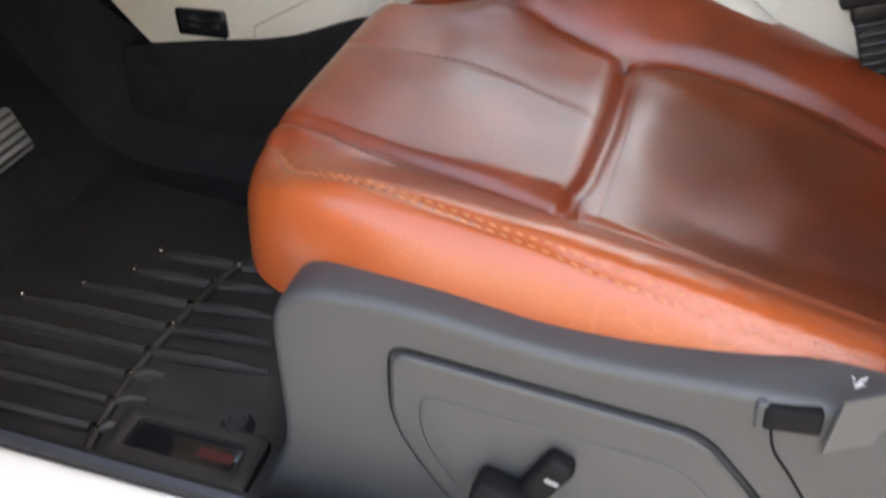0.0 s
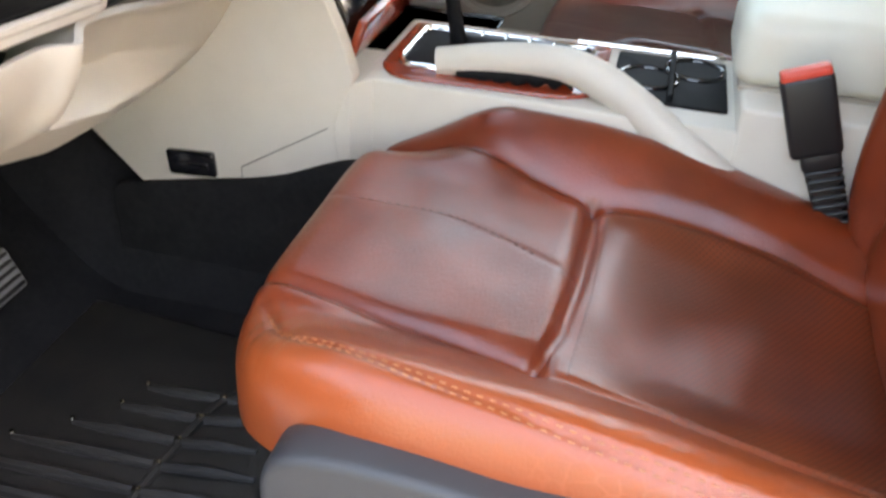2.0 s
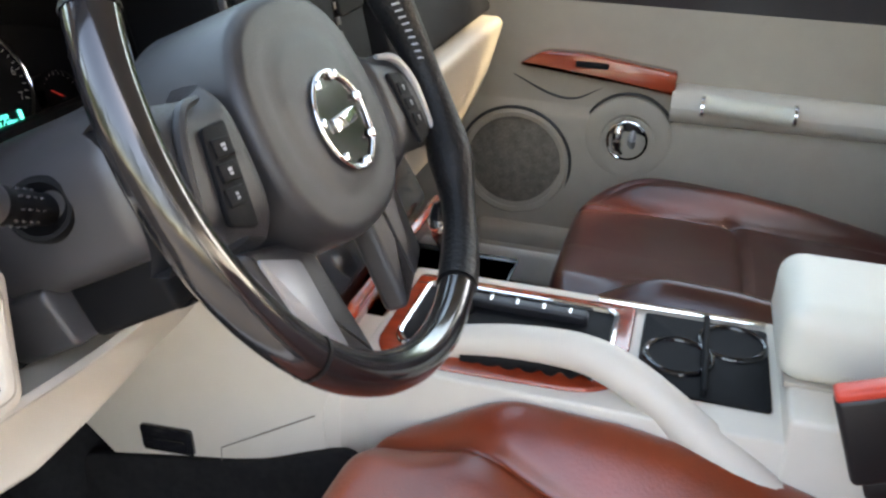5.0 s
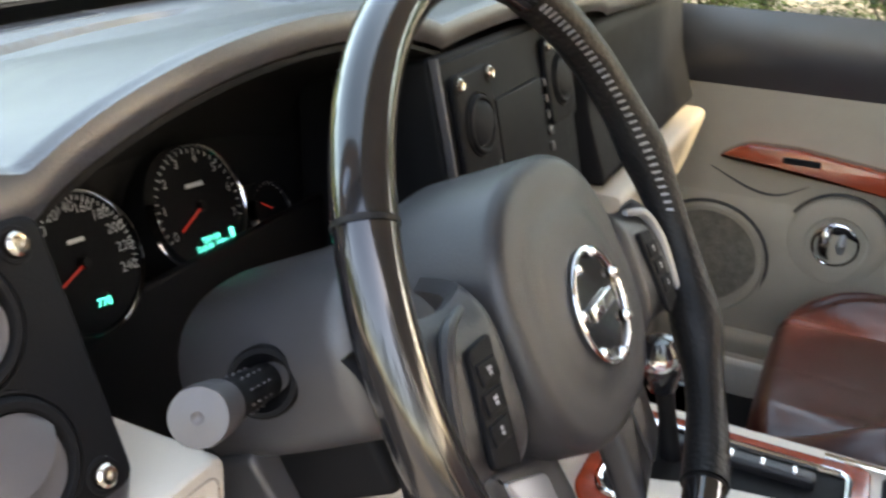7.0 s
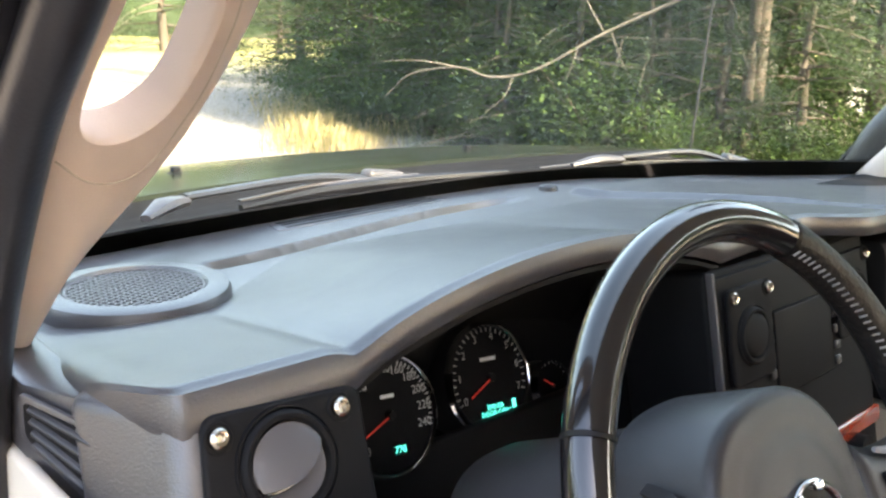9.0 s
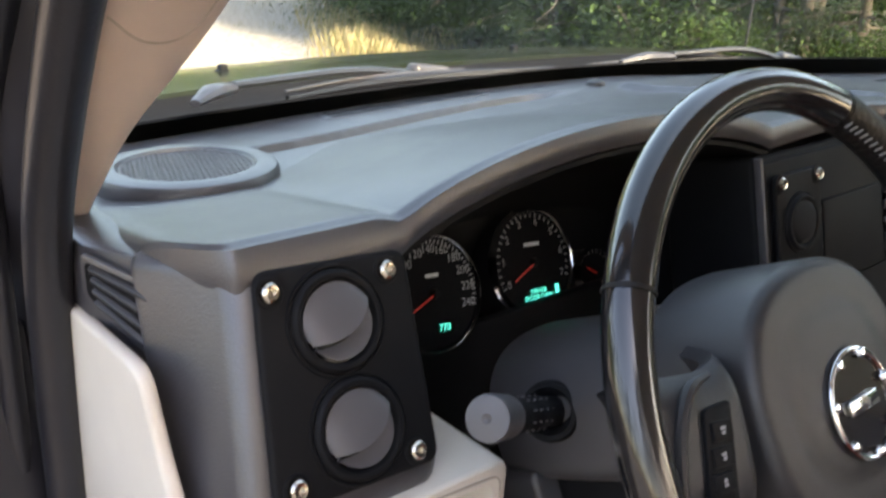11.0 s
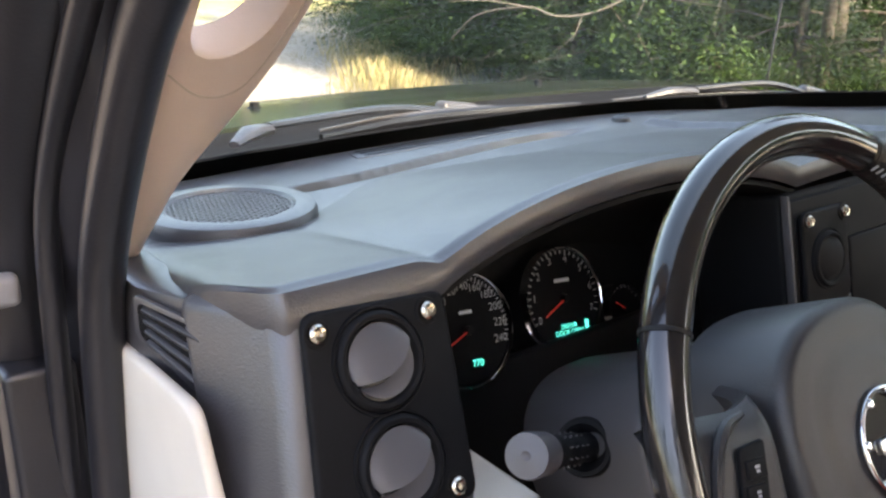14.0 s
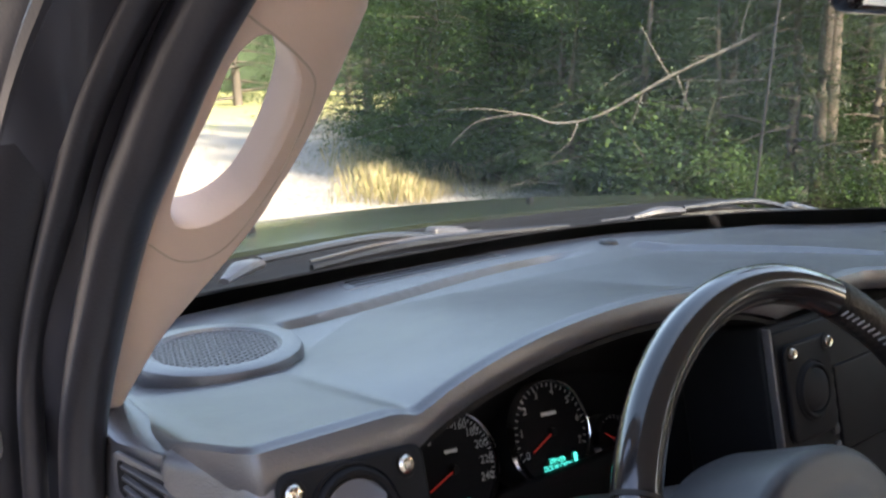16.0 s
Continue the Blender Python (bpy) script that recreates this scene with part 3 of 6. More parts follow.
def dash_edge(x):
    """Height of the dash's rear edge: an arched hood over the dials, a lower one over the middle."""
    q = (x + 0.325) / 0.215
    hood = 0.042 * (1 - q * q) ** 0.75 if abs(q) < 1 else 0.0
    p = (x - 0.01) / 0.20
    mid = 0.016 * (1 - p * p) ** 0.5 if abs(p) < 1 else 0.0
    return 1.303 + max(hood, mid) - 0.015 * smoothstep(0.15, 0.6, x)


EDGE_Y = 0.222
shell = thing("car_shell", "dark car body with open driver's door frame", "car body", (0, 0, 0), kind="structure")
part("roof_skin", sheet(lambda u, v: (-0.715 + 1.43 * u, 0.03 - 1.95 * v, 1.838 - 0.10 * (2 * u - 1) ** 4 - 0.05 * (1 - v) ** 6), 24, 24, thick=0.004), BODY, shell, "dark painted roof")
for s in (-1, 1):
    part("rear_panel", rbox(0.012, 1.28, 0.82, 0.005, m=Matrix.Translation((s * 0.772, -1.255, 0.87))), BODY, shell)
    part("wing", rbox(0.05, 1.10, 0.42, 0.02, m=Matrix.Translation((s * 0.745, 1.27, 0.82))), BODY, shell)
    for y in (1.30, -1.30):
        w = part("wheel", torus(0.285, 0.085, 48, 14, m=pose(s * 0.66, y, 0.365, 0, 90, 0)), SEAL, shell, "black rubber tyre on a grey rim")
        part("rim", lathe([(0.0, 0.02), (0.06, 0.03), (0.17, 0.01), (0.21, 0.03), (0.22, -0.03)], 40, m=pose(s * 0.70, y, 0.365, 0, 90 * s, 0)), SILVER, w)
part("grille_panel", rbox(1.40, 0.05, 0.50, 0.02, m=Matrix.Translation((0, 1.85, 0.80))), BODY, shell)
part("floor_pan", rbox(1.5, 2.6, 0.05, 0.005, m=Matrix.Translation((0, -0.55, 0.50))), BODY, shell)
part("firewall", rbox(1.44, 0.03, 0.75, 0.005, m=Matrix.Translation((0, 0.74, 0.87))), BODY, shell)
part("rear_wall", rbox(1.5, 0.04, 0.66, 0.01, m=Matrix.Translation((0, -1.85, 0.83))), LINER, shell)
part("roof", sheet(lambda u, v: (-0.70 + 1.40 * u, 0.02 - 1.9 * v, 1.80 - 0.10 * (2 * u - 1) ** 4 - 0.05 * (1 - v) ** 6), 24, 24, thick=0.03), LINER, shell)
for s in (-1, 1):
    part("rear_side", rbox(0.03, 1.25, 0.75, 0.01, m=Matrix.Translation((s * 0.75, -1.24, 0.90))), CREAMDOOR, shell)
    part("rear_pillar", rbox(0.05, 0.16, 0.62, 0.02, m=Matrix.Translation((s * 0.72, -1.78, 1.46))), LINER, shell)
def bonnet_at(u, v):
    x = -0.76 + 1.52 * u
    q = abs(2 * u - 1)
    y = 0.985 - 0.22 * x * x + (0.95 + 0.22 * x * x - 0.12 * q ** 3) * v
    return (x, y, 1.252 - 0.03 * v - 0.14 * v * v - 0.012 * q ** 3 - 0.20 * smoothstep(0.975, 1.0, q) - 0.25 * smoothstep(0.96, 1.0, v))


part("bonnet", sheet(bonnet_at, 70, 40, thick=-0.01), BONNET, shell, "dark green-black painted bonnet reflecting the trees")
part("cowl", sheet(lambda u, v: (lambda x: (x, base_y(x) + 0.008 + (0.258 + (-0.06 if x < 0 else 0.33) * x * x) * v, 1.258 - 0.028 * math.sin(math.pi * v) ** 0.6 - 0.012 * v))(-0.72 + 1.44 * u), 60, 14, thick=-0.01), BLACK, shell, "black plastic cowl below the windscreen")


def screen_at(u, v):
    x = (-0.70 + 1.40 * u) * (1 - 0.10 * v)
    return (x, base_y(x) + 0.012 - (0.63 + 0.07 * (1 - (x / 0.7) ** 2)) * v, 1.262 + 0.50 * v)


glass = part("windscreen", sheet(screen_at, 30, 20, thick=0.004), GLASS, shell, "clear windscreen glass")
glass.visible_shadow = False
part("screen_band", sheet(lambda u, v: screen_at(u, 0.055 * v), 60, 3, thick=-0.003), BLACK, shell, "black painted band at the windscreen's foot", m=Matrix.Translation((0, -0.006, 0.0)))
def pillar_cover(outer, inner, bulge=0.014):
    a, b = spline(outer, 8), spline(inner, 8)
    k = len(a) - 1
    def at(u, v):
        f = v * k
        i = min(int(f), k - 1)
        p, q = a[i].lerp(a[i + 1], f - i), b[i].lerp(b[i + 1], f - i)
        return p.lerp(q, u) + V(0, -1, 0.35).normalized() * bulge * math.sin(math.pi * u) ** 0.7
    return sheet(at, 16, 40, thick=0.006)


# Pillars: painted metal outside, rubber seals, cream trim inside.
for s in (-1, 1):
    part("pillar_flange", tube([V(s * 0.745, 0.50, 1.00), V(s * 0.745, 0.475, 1.22), V(s * 0.745, 0.425, 1.345), V(s * 0.745, 0.30, 1.475), V(s * 0.738, 0.205, 1.555), V(s * 0.70, 0.02, 1.70)], 0.034, 12), SEAL, shell)
    rim = [V(s * 0.775, 0.60, 1.05), V(s * 0.770, 0.52, 1.26), V(s * 0.764, 0.41, 1.385), V(s * 0.761, 0.29, 1.468), V(s * 0.760, 0.157, 1.549), V(s * 0.72, -0.02, 1.69)]
    root_ = [V(s * 0.710, 0.46, 1.00), V(s * 0.712, 0.43, 1.20), V(s * 0.713, 0.375, 1.315), V(s * 0.713, 0.280, 1.437), V(s * 0.711, 0.215, 1.500), V(s * 0.672, -0.010, 1.70)]
    part("pillar", pillar_cover(root_, rim, 0.006), BODY, shell, "dark painted windscreen pillar")
    part("pillar_edge", tube(rim, 0.006, 8), SEAL, shell)
    part("door_seal", tube([V(s * 0.713, 0.41, 1.00), V(s * 0.713, 0.385, 1.18), V(s * 0.713, 0.353, 1.30), V(s * 0.713, 0.262, 1.425), V(s * 0.711, 0.200, 1.487), V(s * 0.702, 0.130, 1.555), V(s * 0.665, -0.03, 1.69)], 0.0150, 12), SEAL, shell, "black rubber door seal")
    part("outer_seal", tube([V(s * 0.735, 0.44, 1.00), V(s * 0.735, 0.41, 1.22), V(s * 0.735, 0.375, 1.345), V(s * 0.735, 0.25, 1.468), V(s * 0.731, 0.155, 1.542), V(s * 0.69, -0.02, 1.69)], 0.0085, 10), SEAL, shell, "thin black rubber outer seal")
    part("centre_pillar", rbox(0.06, 0.16, 1.25, 0.02, m=pose(s * 0.735, -0.70, 1.16, 0, 0, 0)), LINER, shell)
    part("sill", rbox(0.10, 1.30, 0.10, 0.012, m=Matrix.Translation((s * 0.757, -0.05, 0.562))), SILLWHITE, shell, "white door sill")
    part("hinge_post", rbox(0.05, 0.28, 0.66, 0.006, m=Matrix.Translation((s * 0.745, 0.56, 0.88))), SEAL, shell)
part("sill_seal", tube([V(-0.703, 0.42, 0.615), V(-0.703, 0.0, 0.613), V(-0.703, -0.6, 0.615)], 0.008, 8), SEAL, shell, "toothed black rubber seal along the sill")

# Windscreen pillar trim with a grab handle.
trim = thing("pillar_trim", "cream moulded windscreen pillar trim with grab handle", "pillar trim", (-0.68, 0.38, 1.28))
off = Matrix.Translation((0.68, -0.38, -1.28))


PT = basis((-0.700, 0.269, 1.420), (0.0531, -0.7114, 0.7008), (0.979, 0.175, 0.103))
LEFT_LINE = [(-0.27, 0.024), (-0.172, 0.021), (-0.10, 0.012), (-0.023, 0.003), (0.05, 0.0), (0.183, 0.0), (0.32, 0.0)]
RIGHT_LINE = [(-0.27, 0.046), (-0.195, 0.043), (-0.101, 0.052), (-0.048, 0.075), (-0.003, 0.090), (0.032, 0.097), (0.085, 0.098), (0.129, 0.093), (0.173, 0.086), (0.32, 0.070)]


def along(line, a):
    for (a0, b0), (a1, b1) in zip(line, line[1:]):
        if a <= a1:
            f = (a - a0) / (a1 - a0)
            return b0 + (b1 - b0) * f
    return line[-1][1]


def trim_point(a, w, dive=0.0):
    """On the pillar's cover: a up along it, w from -1 at the door seal to 1 at the glass."""
    l, r = sum(along(LEFT_LINE, a + k) for k in (-0.02, 0, 0.02)) / 3, sum(along(RIGHT_LINE, a + k) for k in (-0.02, 0, 0.02)) / 3
    return PT @ V(a, (l + r) / 2 + (r - l) / 2 * w, 0.004 - 0.013 * math.cos(w * math.pi / 2) ** 0.6 + 0.014 * max(0.0, w - 0.6) ** 2 / 0.16 + dive)


def handled_panel():
    """The length of cover round the hand hole, its rim rolled inwards."""
    loop = spline([V(a, b, 0) for a, b in ((0.116, 0.008), (0.150, 0.008), (0.166, 0.016), (0.160, 0.029), (0.144, 0.042), (0.126, 0.050), (0.084, 0.056), (0.049, 0.053), (0.031, 0.040), (0.027, 0.022), (0.040, 0.010), (0.073, 0.007), (0.116, 0.008))], 10)[:-1]
    a0, a1 = 0.0, 0.195
    inner = []
    for p in loop:
        l, r = along(LEFT_LINE, p.x), along(RIGHT_LINE, p.x)
        inner.append(((p.x - (a0 + a1) / 2) / ((a1 - a0) / 2), (p.y - (l + r) / 2) / ((r - l) / 2)))
    outer = []
    for u, w in inner:
        k = max(abs(u), abs(w))
        outer.append((u / k, w / k))
    for cu, cw in ((-1, -1), (-1, 1), (1, 1), (1, -1)):
        k = min(range(len(outer)), key=lambda i: (outer[i][0] - cu) ** 2 + (outer[i][1] - cw) ** 2)
        outer[k] = (cu, cw)
    bm = bmesh.new()
    rows = []
    for f, dive in ((0.0, 0.022), (0.0, 0.010), (0.004, 0.005), (0.02, 0.0018), (0.06, 0.0), (0.16, 0.0), (0.3, 0.0), (0.5, 0.0), (0.75, 0.0), (1.0, 0.0)):
        row = []
        for (u, w), (U, Wd) in zip(inner, outer):
            uu, ww = u + (U - u) * f, w + (Wd - w) * f
            row.append(bm.verts.new(trim_point((a0 + a1) / 2 + uu * (a1 - a0) / 2, ww, dive)))
        rows.append(row)
    n = len(loop)
    for p, q in zip(rows, rows[1:]):
        for k in range(n):
            bm.faces.new((p[k], p[(k + 1) % n], q[(k + 1) % n], q[k]))
    bmesh.ops.recalc_face_normals(bm, faces=bm.faces)
    return bm


part("cover", sheet(lambda u, v: trim_point(-0.27 + 0.2705 * v, 2 * u - 1), 24, 30), TRIM, trim, m=off)
part("cover", sheet(lambda u, v: trim_point(0.1945 + 0.125 * v, 2 * u - 1), 24, 12), TRIM, trim, m=off)
part("grab_handle", handled_panel(), TRIM, trim, "grab handle moulded round an oval hand hole", m=off)
seam_line = [(0.177, 0.004), (0.163, 0.027), (0.143, 0.051), (0.124, 0.062), (0.084, 0.069), (0.044, 0.069), (0.004, 0.060), (-0.008, 0.047), (-0.006, 0.026), (0.010, 0.006)]
seam_points = []
for p in spline([V(a, b, 0) for a, b in seam_line], 6):
    l, r = along(LEFT_LINE, p.x), along(RIGHT_LINE, p.x)
    seam_points.append(trim_point(p.x, (p.y - (l + r) / 2) / ((r - l) / 2)))
part("trim_seam", tube(seam_points, 0.0007, 6, smooth_path=False), CREAMDOOR, trim, m=off)
trim2 = thing("pillar_trim", "pale windscreen pillar trim on the passenger side", "pillar trim", (0.67, 0.40, 1.28))
part("cover", tube([V(0.690, 0.46, 1.20), V(0.676, 0.36, 1.315), V(0.668, 0.27, 1.42), V(0.655, 0.16, 1.54), V(0.62, 0.0, 1.70)], [0.036, 0.036, 0.034, 0.034, 0.034], 14, 8, flat=0.6, up=(1, 0, 0)), TRIM, trim2, m=Matrix.Translation((-0.67, -0.40, -1.28)))

# ---- floor ----
carpet = part("carpet", sheet(lambda u, v: (lambda x, y: (x, y, 0.532 + 0.004 * noise.noise((x * 9, y * 9, 1)) + 0.33 * smoothstep(0.40, 0.78, y) + 0.16 * smoothstep(-0.20, -0.14, x) * smoothstep(0.20, 0.14, x)))(-0.72 + 1.44 * u, 0.73 - 2.3 * v), 90, 90, thick=-0.01), CARPET)
tagged(carpet, "black carpet on the car floor, rising to the footwell", "carpet", kind="structure")
mat_ob = thing("floor_mat", "black ribbed rubber floor mat with brass studs", "floor mat", (-0.5, 0.2, 0.545))
mo = Matrix.Translation((0.5, -0.2, -0.545))
outline = rounded([(-0.70, 0.055), (-0.66, 0.02), (-0.40, 0.02), (-0.27, 0.12), (-0.24, 0.50), (-0.68, 0.50)], [0.03, 0.02, 0.05, 0.06, 0.05, 0.04])
part("tray", prism(outline, 0.010, 0.004, m=Matrix.Translation((0, 0, 0.540))), RUBBER, mat_ob, m=mo)
STUDS = [(-0.376, 0.179), (-0.413, 0.190), (-0.452, 0.196), (-0.490, 0.200), (-0.528, 0.202), (-0.563, 0.203), (-0.598, 0.201), (-0.632, 0.197)]
for i, (sx, sy) in enumerate(STUDS):
    far_end = 0.275 + 0.20 * smoothstep(-0.38, -0.60, sx)
    near_end = 0.128 - 0.42 * max(0.0, -0.41 - sx) if sx > -0.56 else 0.175
    part("rib", tube([(sx + 0.012, near_end, 0.550), (sx + 0.006, (near_end + sy) / 2, 0.5525), (sx, sy - 0.004, 0.5515)], [0.004, 0.0075, 0.0065], 8, 5), RUBBER, mat_ob, m=mo)
    part("rib", tube([(sx, sy + 0.006, 0.5515), (sx - 0.004, (sy + far_end) / 2, 0.5530), (sx - 0.006, far_end, 0.550)], [0.0065, 0.0080, 0.0075, 0.004], 8, 5), RUBBER, mat_ob, m=mo)
    for dx, dy in ((0.0, 0.0), (-0.006, far_end - sy)):
        part("stud", lathe([(0.0, 0.0030), (0.0026, 0.0025), (0.0036, 0)], 10), STEEL, mat_ob, m=mo @ Matrix.Translation((sx + dx, sy + dy, 0.556)))
part("ridge", tube([(x, y, 0.551) for x, y in [(-0.340, 0.150)] + STUDS + [(-0.668, 0.190)]], 0.0060, 8, 6), RUBBER, mat_ob, m=mo)
part("badge_frame", ring_prism(rounded([(-0.664, 0.036), (-0.600, 0.036), (-0.600, 0.180), (-0.664, 0.180)], 0.008), rounded([(-0.646, 0.056), (-0.614, 0.056), (-0.614, 0.162), (-0.646, 0.162)], 0.004), 0.012, 0.004, m=Matrix.Translation((0, 0, 0.562))), RUBBER, mat_ob, "raised rubber frame", m=mo)
part("badge", rbox(0.036, 0.110, 0.006, 0.001, m=Matrix.Translation((-0.630, 0.109, 0.553))), GLOSSBLACK, mat_ob, "black badge plate", m=mo)
part("badge_mark", rbox(0.010, 0.034, 0.001, 0, m=Matrix.Translation((-0.630, 0.078, 0.5566))), DULLRED, mat_ob, "dull red bar of lettering", m=mo)
part("snap", lathe([(0.0, 0.006), (0.006, 0.006), (0.008, 0.010), (0.011, 0.010), (0.014, 0.003), (0.017, 0)], 24, m=Matrix.Translation((-0.588, 0.078, 0.550))), SHROUD, mat_ob, m=mo)

# Pedals
pedal = thing("brake_pedal", "ribbed metal and rubber brake pedal", "pedal", (-0.385, 0.455, 0.665))
part("pad", rbox(0.075, 0.012, 0.055, 0.006), SILVER, pedal, m=pose(0, 0, 0, -25))
for i in range(5):
    part("rib", rbox(0.062, 0.006, 0.004, 0.0015), RUBBER, pedal, m=pose(0, 0, 0, -25) @ Matrix.Translation((0, -0.007, -0.02 + 0.01 * i)))
part("arm", tube([(0, 0.006, 0.0), (0, 0.05, 0.08), (0, 0.09, 0.26)], 0.008, 8), BLACK, pedal)


# ---- seats ----
def base_z(y):
    return 0.825 + 0.05 * y if y > -0.19 else 0.8155 + 0.14 * (y + 0.19)


def cushion_height(lx, y):
    """Height of the upholstery over a point of the seat's plan."""
    px, py = lx / 0.266, (y + 0.232) / 0.317
    a, b = px, py
    for _ in range(6):
        a = max(-1.0, min(1.0, px / math.sqrt(1 - 0.17 * b ** 4)))
        b = max(-1.0, min(1.0, py / math.sqrt(1 - 0.11 * a ** 4)))
    return cushion_z(a, b, lx, y)


def cushion_z(a, b, lx, y):
    z = base_z(y)
    e = 1 - (abs(a) ** 7 + abs(b) ** 7) ** (1 / 7)
    rim = 0.24 - 0.10 * smoothstep(-0.05, -0.18, lx) * smoothstep(0.05, -0.08, y) - 0.095 * smoothstep(-0.06, 0.06, y)
    drop = 1 - math.sqrt(max(0, 1 - (1 - min(1, e / rim)) ** 2.4))
    z += 0.034 * math.exp(-((lx + 0.222) / 0.050) ** 2) * smoothstep(0.09, -0.06, y) * (1 - 0.25 * smoothstep(-0.26, -0.45, y))
    inner = 0.050 if lx > 0.208 else 0.058 + 0.03 * smoothstep(-0.22, -0.45, y)
    z += 0.060 * math.exp(-((lx - 0.208) / inner) ** 2) * smoothstep(0.04, -0.10, y) * (1 - 0.40 * smoothstep(-0.24, -0.5, y))
    # the thigh pad stands proud and pillowed, the panel behind it is sunken
    pad = smoothstep(0.170, 0.135, lx + 0.03 * smoothstep(-0.05, -0.2, y)) * smoothstep(-0.146, -0.118, lx) * smoothstep(-0.212, -0.180, y)
    z += 0.007 * pad
    dip = smoothstep(0.165, 0.09, abs(lx + 0.004)) * smoothstep(-0.215, -0.33, y)
    z -= 0.012 * dip
    for line, depth, wide in SEAMS:
        z -= depth * math.exp(-(seg_dist(lx, y, line) / wide) ** 2)
    z += 0.0012 * noise.noise((lx * 14, y * 14, 2))
    # creases where people slide out, and gathered folds at the front corner
    crease = smoothstep(-0.185, -0.22, lx) * smoothstep(-0.16, -0.24, y)
    z -= 0.0006 * crease * max(0.0, 0.30 - abs(noise.noise((lx * 60 + y * 40, y * 35 - lx * 20, 7)))) / 0.30
    fold = smoothstep(-0.13, -0.20, lx) * smoothstep(-0.02, 0.04, y) * (1 - drop)
    z -= 0.0022 * fold * max(0.0, 0.4 - abs(noise.noise((lx * 24 + y * 60, y * 8, 4)))) / 0.4
    return z - 0.085 * drop


def cushion_point(u, v, side):
    """The upholstered top: u across, v along, both -1 to 1; the inner bolster is the higher."""
    a, b = math.sin(u * math.pi / 2), math.sin(v * math.pi / 2)
    lx, y = 0.266 * a * math.sqrt(1 - 0.17 * b ** 4), -0.232 + 0.317 * b * math.sqrt(1 - 0.11 * a ** 4)
    tuck = 0.040 * max(0.0, 1 - (1 - (abs(a) ** 7 + abs(b) ** 7) ** (1 / 7)) / 0.10) ** 2 * smoothstep(-0.12, 0.02, y)
    return (side * lx * (1 - tuck), -0.232 + (y + 0.232) * (1 - tuck), cushion_z(a, b, lx, y))


CROSS = [(-0.150, -0.185), (-0.09, -0.198), (0.0, -0.205), (0.08, -0.207), (0.133, -0.203)]
PAD_LEFT = [(-0.150, -0.185), (-0.139, -0.13), (-0.130, -0.06), (-0.114, 0.03), (-0.110, 0.085)]
PAD_RIGHT = [(0.133, -0.203), (0.150, -0.13), (0.176, -0.05), (0.182, 0.03), (0.182, 0.085)]
MID = [(0.037, 0.085), (0.040, 0.03), (0.045, -0.057), (0.030, -0.11), (0.004, -0.165), (-0.008, -0.20)]
SEAMS = [(CROSS, 0.002, 0.016), (CROSS, 0.0065, 0.0058), (PAD_LEFT, 0.003, 0.014), (PAD_LEFT, 0.005, 0.0060),
         (PAD_RIGHT, 0.006, 0.018), (PAD_RIGHT, 0.007, 0.0065),
         ([(0.133, -0.203), (0.140, -0.26), (0.139, -0.32), (0.130, -0.38), (0.116, -0.45), (0.100, -0.55)], 0.008, 0.009),
         ([(-0.150, -0.185), (-0.160, -0.28), (-0.180, -0.38), (-0.19, -0.55)], 0.003, 0.006),
         ([(-0.145, 0.046), (-0.182, 0.020), (-0.203, -0.014), (-0.223, -0.105), (-0.235, -0.20), (-0.240, -0.30), (-0.238, -0.42)], 0.0026, 0.0055),
         (MID, 0.0007, 0.0040)]


